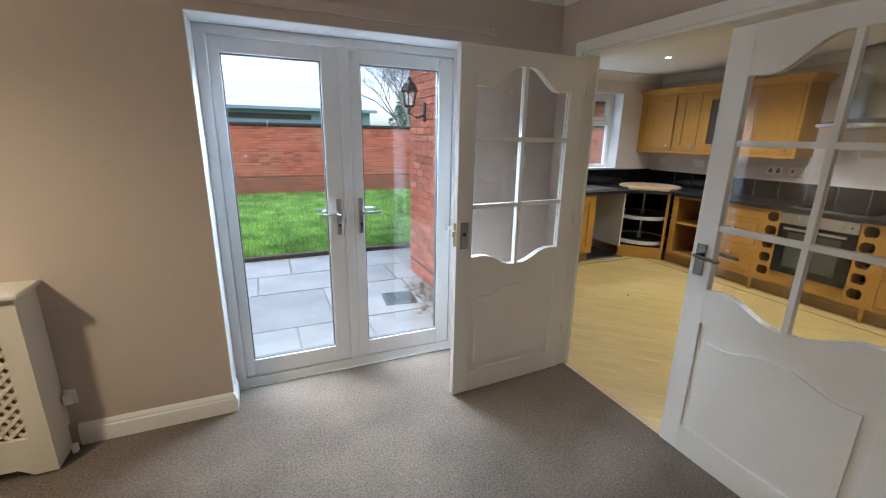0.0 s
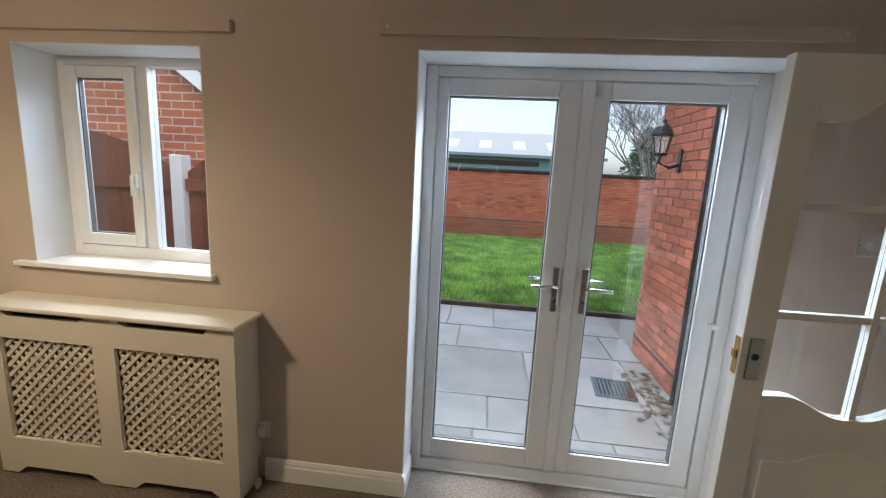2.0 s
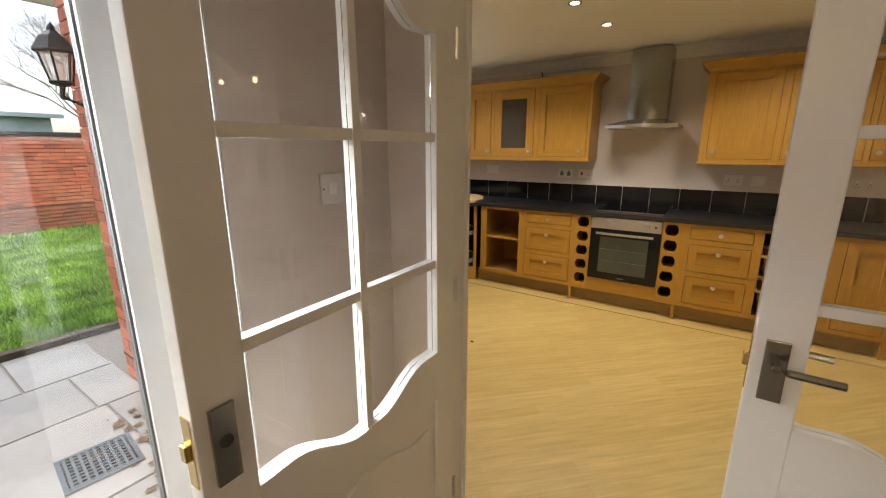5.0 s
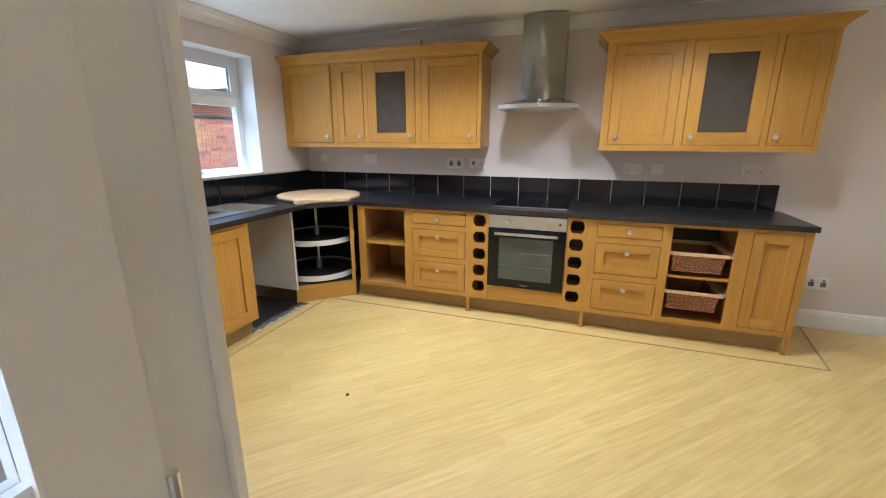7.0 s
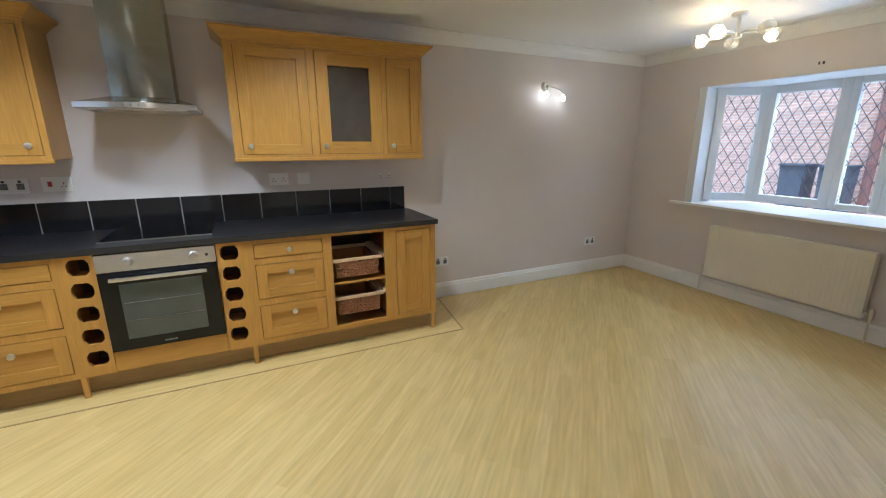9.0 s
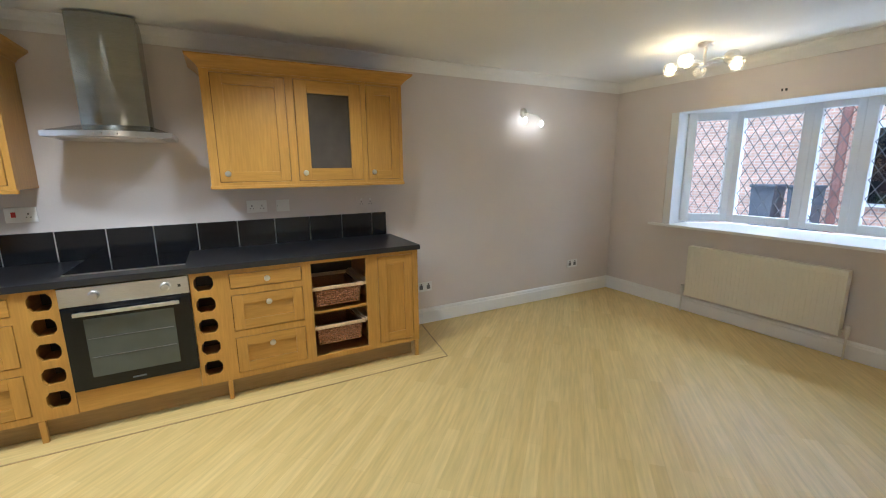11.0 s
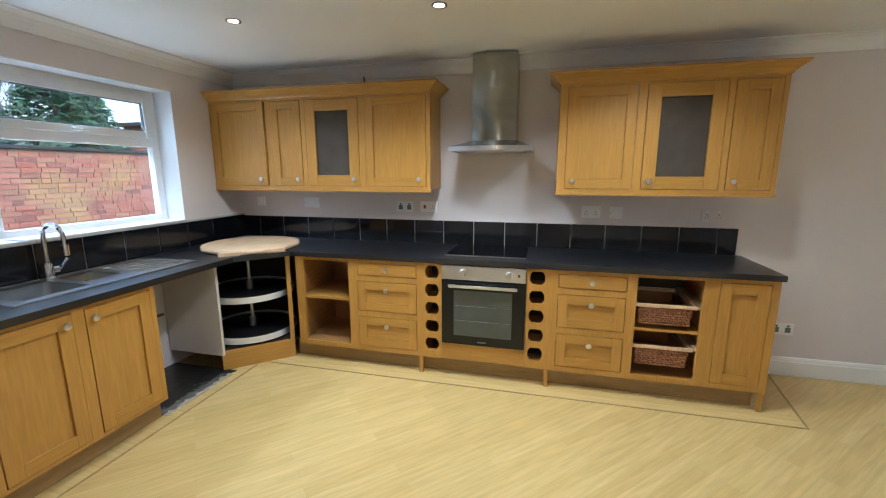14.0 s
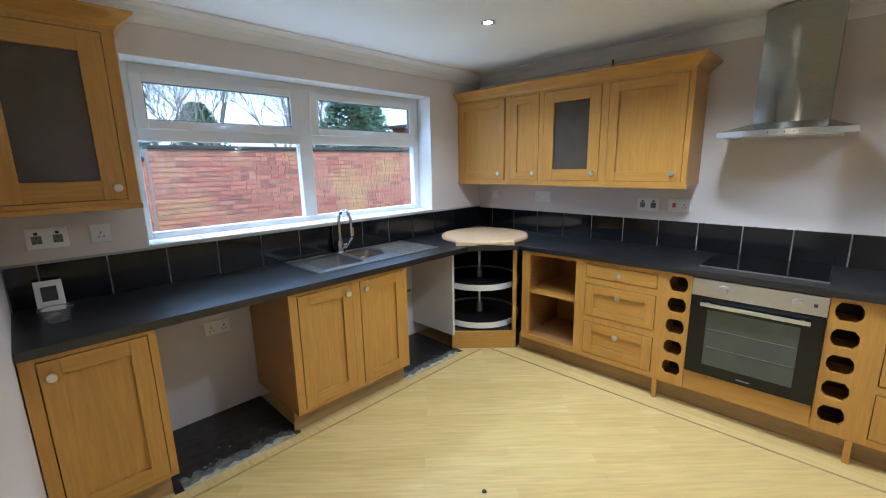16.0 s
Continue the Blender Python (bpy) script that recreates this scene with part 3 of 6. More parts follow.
def lever_handle(parent, x, y, z, way):
    s = Shape().box(x - 0.016, x + 0.016, y - 0.012, y, z - 0.135, z + 0.085, 0.007)
    part(parent, "handle_plate", s, M_STEEL_H, "chrome handle plate")
    s = Shape().tube([(x, y - 0.005, z), (x, y - 0.05, z), (x + way * 0.02, y - 0.055, z), (x + way * 0.12, y - 0.05, z - 0.005)], 0.009, 8)
    part(parent, "handle", s, M_CHROME, "chrome lever handle", smooth=True)
    s = Shape().tube([(x, y + 0.06, z), (x, y + 0.11, z), (x + way * 0.02, y + 0.115, z), (x + way * 0.12, y + 0.11, z)], 0.009, 8)
    part(parent, "outer_handle", s, M_CHROME, "chrome lever handle", smooth=True)
    part(parent, "lock_cylinder", Shape().lathe([(0.008, -0.018), (0.008, 0)], (x, y, z - 0.075), "y", 10), M_CHROME)


lever_handle(fd, 0.655, 2.825, 1.055, -1)
lever_handle(fd, 0.790, 2.825, 1.055, 1)
part(fd, "glass_mark", Shape().lathe([(0.009, 0.0), (0.007, -0.0012), (0.0, -0.0015)], (0.17, 2.8482, 1.39), "y", 12), M_PLASTIC, "small white paint spot on the glass")
part(fd, "door_restrictor", Shape().box(1.37, 1.405, 2.80, 2.826, 0.90, 0.925, 0.004), M_PLASTIC, "small white plastic catch")
part(fd, "top_bolt", Shape().box(0.752, 0.772, 2.812, 2.826, 1.92, 1.965, 0.003), M_NICKEL)
setting("trim_sill_french", Shape().box(-0.01, 1.46, 2.80, 2.90, -0.02, 0.004), M_UPVC, "white plastic threshold")
setting("trim_french_reveal", Shape().box(-0.012, -0.008, YF, 2.815, 0.115, 2.031).box(1.457, 1.461, YF, 2.815, 0.0, 2.031).box(-0.008, 1.457, YF, 2.815, 2.031, 2.0348), M_REVEAL, "white painted door reveal")
s = Shape().box(-0.17, 1.57, YF - 0.022, YF, 2.085, 2.135, 0.003)
cb = thing("curtain_batten", (0.7, YF, 2.11), "taupe painted curtain batten with screw holes", "batten", "curtain battens")
part(cb, "board", s, M_WALL_D)
for bx in (-0.135, 1.535):
    part(cb, "screw", Shape().lathe([(0.007, -0.026), (0.007, -0.02)], (bx, YF, 2.11), "y", 8), M_NICKEL)
cb = thing("curtain_batten", (-1.4, YF, 2.10), "taupe painted curtain batten over the window", "batten", "curtain battens")
part(cb, "board", Shape().box(-2.02, -0.80, YF - 0.022, YF, 2.082, 2.132, 0.003), M_WALL_D)

# ---------------------------------------------------------------- side window
sw = thing("window_side", (-1.4, 2.83, 1.02), "white plastic casement window, closed", "window", kind="structure")
x0, x1, z0, z1 = -1.86, -0.95, 1.03, 2.03
s = Shape()
s.box(x0, x0 + 0.05, 2.80, 2.86, z0, z1, 0.004).box(x1 - 0.05, x1, 2.80, 2.86, z0, z1, 0.004)
s.box(x0 + 0.05, x1 - 0.05, 2.80, 2.86, z0, z0 + 0.06, 0.004).box(x0 + 0.05, x1 - 0.05, 2.80, 2.86, z1 - 0.045, z1, 0.004)
s.box(-1.435, -1.375, 2.80, 2.86, z0 + 0.06, z1 - 0.045, 0.004)
part(sw, "frame", s, M_UPVC)
sash(sw, -1.808, -1.437, -1.745, -1.49, 2.785, 2.835, 1.095, 1.98, 1.155, 1.925)
pane(sw, -1.375, -1.0, 2.83, 1.09, 1.985)
part(sw, "handle", Shape().box(-1.465, -1.445, 2.765, 2.785, 1.40, 1.47, 0.004).tube([(-1.455, 2.77, 1.46), (-1.455, 2.75, 1.46), (-1.455, 2.75, 1.36)], 0.007), M_PLASTIC)
setting("sill_side", Shape().box(-1.95, -0.925, YF - 0.035, 2.80, 1.008, 1.032, 0.006), M_GLOSS, "white painted window board")
setting("trim_side_reveal", Shape().box(-1.86, -1.856, YF, 2.80, 1.032, 2.03).box(-0.954, -0.95, YF, 2.80, 1.032, 2.03).box(-1.856, -0.954, YF, 2.80, 2.026, 2.03), M_REVEAL, "white painted window reveal")

# ---------------------------------------------------------------- radiator cover
rc = thing("radiator_cover", (-1.33, 2.5, 0), "cream painted radiator cover with lattice panels", "radiator cover")
F0, F1 = 2.42, 2.44
XL, XR = -1.96, -0.728


def arch_bottom(xa, xb):
    return [(xa + 0.12, 0.012), (xa + 0.14, 0.03), (xa + 0.17, 0.05), (xb - 0.17, 0.05), (xb - 0.14, 0.03), (xb - 0.12, 0.012)]


s = Shape()
s.prism([(XL, 0.012)] + arch_bottom(XL - 0.03, -1.31) + arch_bottom(-1.37, XR + 0.03) + [(XR, 0.012), (XR, 0.20), (XL, 0.20)], "y", F0, F1)
s.box(XL, -1.875, F0, F1, 0.20, 0.71).box(-1.407, -1.30, F0, F1, 0.20, 0.71).box(-0.802, XR, F0, F1, 0.20, 0.71)
top = [(XL, 0.71), (XR, 0.71), (XR, 0.85), (-0.84, 0.85), (-0.87, 0.815), (-1.24, 0.815), (-1.29, 0.85), (-1.42, 0.85), (-1.47, 0.815), (-1.82, 0.815), (-1.86, 0.85), (XL, 0.85)]
s.prism(top, "y", F0, F1)
s.box(XL, XL + 0.018, F1, YF, 0.012, 0.85).box(XR - 0.018, XR, F1, YF, 0.13, 0.85).box(XR - 0.018, XR, F1, YF - 0.03, 0.012, 0.13)
part(rc, "front", s, M_COVER)
s = Shape().box(XL - 0.03, XR + 0.024, F0 - 0.03, YF, 0.85, 0.872, 0.008)
part(rc, "top", s, M_COVER)


def lattice(xa, xb, za, zb, y):
    s = Shape()
    pitch, wd = 0.050, 0.0085
    for sg in (1, -1):
        c = (za - xb if sg == 1 else za + xa)
        end = (zb - xa if sg == 1 else zb + xb)
        c += pitch / 2
        while c < end:
            pts = []
            for x in (xa, xb):
                z = sg * x + c
                if za <= z <= zb:
                    pts.append((x, z))
            for z in (za, zb):
                x = (z - c) * sg
                if xa < x < xb:
                    pts.append((x, z))
            if len(pts) >= 2:
                (ax, az), (bx, bz) = pts[0], pts[-1]
                L = math.hypot(bx - ax, bz - az)
                if L > 0.015:
                    nx, nz = -(bz - az) / L * wd, (bx - ax) / L * wd
                    yy = y if sg == 1 else y + 0.005
                    s.prism([(ax - nx, az - nz), (bx - nx, bz - nz), (bx + nx, bz + nz), (ax + nx, az + nz)], "y", yy, yy + 0.005)
            c += pitch
    return s


part(rc, "lattice_panel", lattice(-1.875, -1.407, 0.20, 0.71, F1 + 0.001), M_COVER, "cream diamond lattice")
part(rc, "lattice_panel", lattice(-1.30, -0.802, 0.20, 0.71, F1 + 0.001), M_COVER, "cream diamond lattice")
rad = thing("radiator", (-1.33, 2.56, 0.15), "cream panel radiator behind the lattice cover", "radiator")
s = Shape()
for i in range(26):
    xx = -1.88 + i * 0.042
    s.box(xx, xx + 0.034, 2.52, 2.56, 0.16, 0.74, 0.008)
s.box(-1.89, -0.79, 2.53, 2.555, 0.15, 0.75)
part(rad, "panel", s, M_PALEWOOD)
part(rad, "bracket", Shape().box(-1.6, -1.57, 2.555, YF, 0.3, 0.6).box(-1.1, -1.07, 2.555, YF, 0.3, 0.6), M_NICKEL)
fs = thing("fused_spur", (-0.72, YF, 0.27), "white plastic plug socket beside the radiator cover", "socket")
part(fs, "plate", Shape().box(-0.725, -0.675, YF - 0.008, YF, 0.23, 0.31, 0.003), M_PLASTIC)
part(fs, "plug", Shape().box(-0.722, -0.685, YF - 0.045, YF - 0.008, 0.245, 0.295, 0.008), M_PLASTIC)


# ---------------------------------------------------------------- glazed doors between the rooms
def wave(x0, x1, z_end, z_mid, n=22):
    """The swan-neck line of the glazing: flat shoulder, then an S up (or down) to the middle."""
    pts = []
    for i in range(n + 1):
        u = i / n
        d = abs(u - 0.5) * 2
        k = 0.5 + 0.5 * math.cos(math.pi * min(1, d / 0.86))
        k = k + 0.10 * math.sin(2 * math.pi * min(1, d / 0.86))
        pts.append((x0 + (x1 - x0) * u, z_end + (z_mid - z_end) * k))
    return pts


def glazed_door(name, m, w, label, hinge_left, levers):
    """A six-light door in its own frame: local x across, y through the leaf (0 is the face), z up."""
    d = thing(name, (0, 0, 0), label, "door", kind="")
    d.matrix_world = m
    t, h, st = 0.040, 1.955, 0.098
    a, b = st, w - st
    tops, bots = wave(a, b, 1.765, 1.872), wave(a, b, 0.862, 0.795)
    s = Shape()
    s.box(0, a, 0, t, 0.006, h, 0.003).box(b, w, 0, t, 0.006, h, 0.003)
    s.prism([(a, h)] + [(x, z) for x, z in tops] + [(b, h)], "y", 0, t)
    s.prism([(a, 0.70)] + [(x, z) for x, z in bots] + [(b, 0.70)], "y", 0, t)
    s.box(a, b, 0, t, 0.006, 0.145)
    def kid(nm, shp, mat, lab=""):
        if nm in LOOSE:
            shp, *others = islands(shp)
            for o in others:
                extra = new(nm, o.mesh(nm, mat))
                extra.parent = d
        ob = new(nm, shp.mesh(nm, mat))
        ob.parent = d
        if lab:
            tagged(ob, lab)
        return ob
    kid("leaf", s, M_GLOSS)
    g = Shape()
    mid = w / 2
    g.box(mid - 0.011, mid + 0.011, 0.004, t - 0.004, 0.79, 1.88)
    for z in (1.145, 1.505):
        g.box(a, mid - 0.011, 0.006, t - 0.006, z - 0.012, z + 0.012).box(mid + 0.011, b, 0.006, t - 0.006, z - 0.012, z + 0.012)
    kid("glazing_bar", g, M_GLOSS)
    pb = wave(a, b, 0.655, 0.615)
    for y0, y1 in ((0.008, t - 0.008),):
        kid("panel_field", Shape().box(a, b, y0 + 0.004, y1 - 0.004, 0.145, 0.70), M_GLOSS)
        s = Shape()
        s.prism([(a + 0.045, 0.185), (b - 0.045, 0.185)] + [(x, z) for x, z in wave(a + 0.045, b - 0.045, 0.615, 0.66)][::-1], "y", 0.002, t - 0.002)
        kid("raised_panel", s, M_GLOSS)
    for za, zb in ((0.82, 1.133), (1.157, 1.493), (1.517, 1.84)):
        for xa, xb in ((a, mid - 0.011), (mid + 0.011, b)):
            if za < 0.9:
                line = [(x, z) for x, z in bots if xa <= x <= xb]
                line = [(xa, line[0][1])] + line[1:-1] + [(xb, line[-1][1])]
                pts = line + [(xb, zb), (xa, zb)]
            elif zb > 1.8:
                line = [(x, z) for x, z in tops if xa <= x <= xb]
                line = [(xa, line[0][1])] + line[1:-1] + [(xb, line[-1][1])]
                pts = [(xa, za), (xb, za)] + line[::-1]
            else:
                pts = [(xa, za), (xb, za), (xb, zb), (xa, zb)]
            ob = kid("pane", Shape().prism(pts, "y", 0.018, 0.022), M_GLASS)
            ob.visible_shadow = False
    lx = w - 0.045 if hinge_left else 0.045
    for side, y in ((-1, 0.0), (1, t)):
        pl = Shape().box(lx - 0.022, lx + 0.022, min(y, y + side * 0.008), max(y, y + side * 0.008), 0.92, 1.065, 0.002)
        kid("lock_plate", pl, M_STEEL, "satin metal lock plate")
        if levers:
            way = -1 if hinge_left else 1
            kid("handle", Shape().tube([(lx, y, 1.015), (lx, y + side * 0.045, 1.015), (lx + way * 0.02, y + side * 0.05, 1.015), (lx + way * 0.11, y + side * 0.045, 1.012)], 0.009), M_STEEL, "satin metal lever handle")
        else:
            kid("keyhole", Shape().lathe([(0.012, 0), (0.012, side * 0.0095)], (lx, y, 1.00), "y", 10), M_SLOT)
    ex = w if hinge_left else 0.0
    sg = 1 if hinge_left else -1
    kid("latch", Shape().box(min(ex, ex + sg * 0.012), max(ex, ex + sg * 0.012), 0.012, 0.028, 0.985, 1.015, 0.002), M_BRASS, "brass latch")
    kid("latch_plate", Shape().box(min(ex, ex + sg * 0.002), max(ex, ex + sg * 0.002), 0.008, 0.032, 0.93, 1.06), M_BRASS, "brass latch plate")
    hx = 0.0 if hinge_left else w
    s = Shape()
    for z in (0.25, 1.0, 1.72):
        s.lathe([(0.006, 0), (0.006, 0.08)], (hx - (0.004 if hinge_left else -0.004), -0.003, z), "z", 8)
    kid("hinge", s, M_NICKEL)
    return d


# the open leaf stands square to the partition; its local x runs from its free edge to its hinge
FREE, HINGE = Vector((1.182, 2.262)), Vector((1.990, 2.298))
ang = math.atan2(HINGE.y - FREE.y, HINGE.x - FREE.x)
LEAF = (HINGE - FREE).length
glazed_door("glazed_door", Matrix.Translation((FREE.x, FREE.y, 0)) @ Matrix.Rotation(ang, 4, "Z"), LEAF,
            "white painted six-light glazed door, standing open", False, False)
# the other leaf is closed in the opening: local x runs from the meeting edge at y 1.525 to the hinge at y 0.685
glazed_door("glazed_door", Matrix.Translation((2.045, 1.527, 0)) @ TO_EAST, 0.84,
            "white painted six-light glazed door, closed", False, True)
dl = thing("door_lining", (2.1, 1.5, 0), "white painted door lining round the double opening", "door frame", kind="structure")
s = Shape()
s.box(1.995, 2.100, 2.315, 2.345, 0, 2.0, 0.003).box(1.995, 2.100, 0.652, 0.682, 0, 2.0, 0.003).box(1.995, 2.100, 0.682, 2.315, 1.972, 2.0, 0.003)
s.box(2.075, 2.088, 2.303, 2.315, 0, 1.972).box(2.075, 2.088, 0.682, 0.694, 0, 1.972)
part(dl, "jamb", s, M_GLOSS)
s = Shape()
for xx0, xx1 in ((1.983, 1.995), (2.100, 2.110)):
    s.box(xx0, xx1, 2.335, 2.395, 0, 2.05, 0.004).box(xx0, xx1, 0.60, 0.66, 0, 2.05, 0.004).box(xx0, xx1, 0.66, 2.335, 1.99, 2.05, 0.004)
part(dl, "architrave", s, M_GLOSS)
s = Shape().box(1.995, XP0, 2.347, 2.393, 0, 2.048).box(1.995, XP0, 0.602, 0.650, 0, 2.048).box(1.995, XP0, 0.650, 2.347, 2.002, 2.048)
part(dl, "backing", s, M_GLOSS)

# ---------------------------------------------------------------- kitchen units
def shaker(parent, m, x0, x1, z0, z1, glass=False, rail=0.065, grain=None, name="door", knob=None, flat=False, ajar=0.0):
    """An inset framed door or drawer front with recessed panel; the knob at knob=(x, z)."""
    d = new(name)
    d.parent = parent
    d.empty_display_size = 0.02
    tagged(d)
    g = m if not ajar else m @ Matrix.Translation((x0, 0, 0)) @ Matrix.Rotation(math.radians(-ajar), 4, "Z") @ Matrix.Translation((-x0, 0, 0))
    base = Matrix.Translation(-Vector(parent.location))
    d.matrix_parent_inverse = base
    s = Shape(g)
    y0, y1 = -0.004, 0.016
    if flat:
        s.box(x0, x1, y0, y1, z0, z1, 0.003)
        sub(d, "front", s, M_OAK_H)
    else:
        s.box(x0, x0 + rail, y0, y1, z0, z1, 0.002).box(x1 - rail, x1, y0, y1, z0, z1, 0.002)
        sub(d, "stile", s, M_OAK_V)
        s = Shape(g).box(x0 + rail, x1 - rail, y0, y1, z0, z0 + rail, 0.002).box(x0 + rail, x1 - rail, y0, y1, z1 - rail, z1, 0.002)
        sub(d, "rail", s, M_OAK_H)
        s = Shape(g).box(x0 + rail - 0.003, x1 - rail + 0.003, 0.0105, 0.0140, z0 + rail - 0.003, z1 - rail + 0.003)
        if glass:
            sub(d, "pane", s, M_SMOKE, "dark glass pane")
        else:
            sub(d, "panel", s, M_OAK_V if (z1 - z0) > (x1 - x0) * 0.8 else M_OAK_H)
    if knob:
        kx, kz = knob
        s = Shape(g).lathe([(0.008, 0.0), (0.008, -0.012), (0.015, -0.014), (0.0195, -0.020), (0.017, -0.027), (0.0, -0.031)], (kx, y0, kz), "y", 14)
        sub(d, "knob", s, M_NICKEL, "satin metal knob", smooth=True)
    return d


E = front_east(0.0, 4.925)      # local x = -world y


def base_unit(name, m, xa, xb, label, depth=0.57, lid=True, zb=0.13, zt=0.862, lip=0.024):
    """A carcase; lid tells whether it has a top board."""
    c = m @ Vector(((xa + xb) / 2, depth / 2, 0))
    u = thing(name, (c.x, c.y, 0), label, "cabinet", "base units")
    s = Shape(m)
    s.box(xa, xa + 0.018, lip, depth, zb, zt).box(xb - 0.018, xb, lip, depth, zb, zt)
    s.box(xa + 0.018, xb - 0.018, lip, depth, zb, zb + 0.018).box(xa + 0.018, xb - 0.018, depth - 0.01, depth, zb + 0.018, zt)
    if lid:
        s.box(xa + 0.018, xb - 0.018, lip, depth - 0.01, zt - 0.018, zt)
    part(u, "carcase", s, M_OAK_IN)
    return u


def face(parent, m, xa, xb, za, zb, holes, lip=0.024):
    """The face frame: a board with rectangular holes, cut on the lines of the holes."""
    xs = sorted({xa, xb, *[h[0] for h in holes], *[h[1] for h in holes]})
    zs = sorted({za, zb, *[h[2] for h in holes], *[h[3] for h in holes]})
    s = Shape(m)
    for i in range(len(xs) - 1):
        run = None
        for k in range(len(zs) - 1):
            cx, cz = (xs[i] + xs[i + 1]) / 2, (zs[k] + zs[k + 1]) / 2
            if any(h[0] < cx < h[1] and h[2] < cz < h[3] for h in holes):
                continue
            s.box(xs[i], xs[i + 1], 0, lip, zs[k], zs[k + 1])
    part(parent, "face_frame", s, M_OAK_V)


def plinth(name, m, xa, xb, back=0.07):
    return single(name, Shape(m).box(xa, xb, back, back + 0.016, 0.0, 0.13), M_PLINTH, "oak plinth board under the units", "plinth", "plinths")


G = 0.0035
# open shelf unit beside the corner carousel
u = base_unit("open_shelf_unit", E, -3.84, -3.345, "oak open shelf unit with one shelf")
face(u, E, -3.84, -3.345, 0.13, 0.862, [(-3.775, -3.385, 0.165, 0.835)])
part(u, "shelf", Shape(E).box(-3.82, -3.365, 0.03, 0.54, 0.515, 0.535), M_OAK_H)


def drawer_unit(xa, xb, da, db):
    u = base_unit("drawer_unit", E, xa, xb, "oak three-drawer unit with metal knobs")
    rows = [(0.735, 0.832), (0.455, 0.692), (0.168, 0.410)]
    face(u, E, xa, xb, 0.13, 0.862, [(da, db, a, b) for a, b in rows])
    for i, (a, b) in enumerate(rows):
        shaker(u, E, da + G, db - G, a + G, b - G, name="drawer", rail=0.062, knob=((da + db) / 2, (a + b) / 2 + (0.0 if i == 0 else 0.055)), flat=(i == 0))
    # sheet behind the drawers: shade of their gaps as a dark colour
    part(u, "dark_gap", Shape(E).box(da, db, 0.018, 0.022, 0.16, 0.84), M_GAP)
    return u


drawer_unit(-3.345, -2.792, -3.31, -2.836)
drawer_unit(-1.895, -1.362, -1.828, -1.395)


def bottle_rack(xa, xb):
    """A narrow rack with five barrel-shaped bottle holes."""
    u = base_unit("wine_rack", E, xa, xb, "narrow oak wine rack with five openings")
    zs = [0.792, 0.655, 0.516, 0.376, 0.238]
    hw, hh = 0.052, 0.047
    mid = (xa + xb) / 2
    hole = [(mid - hw * 0.62, hh), (mid - hw * 0.95, hh * 0.5), (mid - hw, 0.0), (mid - hw * 0.95, -hh * 0.5), (mid - hw * 0.62, -hh)]
    s = Shape(E)
    edges = [0.862] + [(a + b) / 2 for a, b in zip(zs, zs[1:])] + [0.13]
    for i, z in enumerate(zs):
        top, bot = edges[i], edges[i + 1]
        left = [(xa, top), (mid, top), (mid, z + hh)] + [(x, z + q) for x, q in hole] + [(mid, z - hh), (mid, bot), (xa, bot)]
        s.prism(left, "y", 0, 0.024)
        s.prism([(2 * mid - x, q) for x, q in left], "y", 0, 0.024)
    part(u, "front", s, M_OAK_V)
    # dark sheet painting the shade behind the bottle holes
    part(u, "dark_inside", Shape(E).box(xa + 0.02, xb - 0.02, 0.20, 0.204, 0.15, 0.84), M_INSHADE)
    s = Shape(E)
    for a, b in zip(zs, zs[1:]):
        s.box(xa + 0.018, xb - 0.018, 0.024, 0.20, (a + b) / 2 - 0.006, (a + b) / 2 + 0.006)
    part(u, "divider", s, M_OAK_IN)


bottle_rack(-2.792, -2.645)
bottle_rack(-2.040, -1.895)

# oven
ov = thing("oven", (5.2, 2.34, 0.26), "built-in electric oven with steel panel and black glass door", "oven")
xa, xb = -2.640, -2.043
part(ov, "body", Shape(E).box(xa + 0.02, xb - 0.02, 0.0, 0.52, 0.265, 0.85), M_BLACKP)
part(ov, "control_panel", Shape(E).box(xa, xb, -0.018, 0.0, 0.752, 0.855, 0.003), M_STEEL_H, "brushed steel control panel")
for kx in (xa + 0.155, xb - 0.115):
    part(ov, "knob", Shape(E).lathe([(0.026, -0.018), (0.026, -0.026), (0.021, -0.030), (0.019, -0.046), (0.0, -0.048)], (kx, 0, 0.806), "y", 20), M_STEEL_H, "steel control knob", smooth=True)
part(ov, "indicator", Shape(E).box(xb - 0.055, xb - 0.040, -0.0192, -0.018, 0.795, 0.812), M_SLOT)
part(ov, "door", Shape(E).box(xa, xb, -0.020, 0.0, 0.265, 0.748, 0.004), M_BLACKG, "black glass oven door")
part(ov, "window", Shape(E).box(xa + 0.09, xb - 0.09, -0.0215, -0.020, 0.335, 0.675), M_OVENG, "smoked glass oven window")
s = Shape(E)
for z in (0.45, 0.56):
    s.tube([(xa + 0.10, -0.0222, z), (xb - 0.10, -0.0222, z)], 0.0018, 6)
part(ov, "shelf_bar", s, M_SEAL)
part(ov, "handle", Shape(E).box(xa + 0.055, xb - 0.055, -0.055, -0.040, 0.700, 0.722, 0.005).box(xa + 0.08, xa + 0.10, -0.042, -0.018, 0.704, 0.718).box(xb - 0.10, xb - 0.08, -0.042, -0.018, 0.704, 0.718), M_STEEL_H, "brushed steel bar handle")
s = Shape(E)
s.box(-2.375, -2.31, -0.0215, -0.020, 0.288, 0.296)
part(ov, "marking", s, M_SEAL)
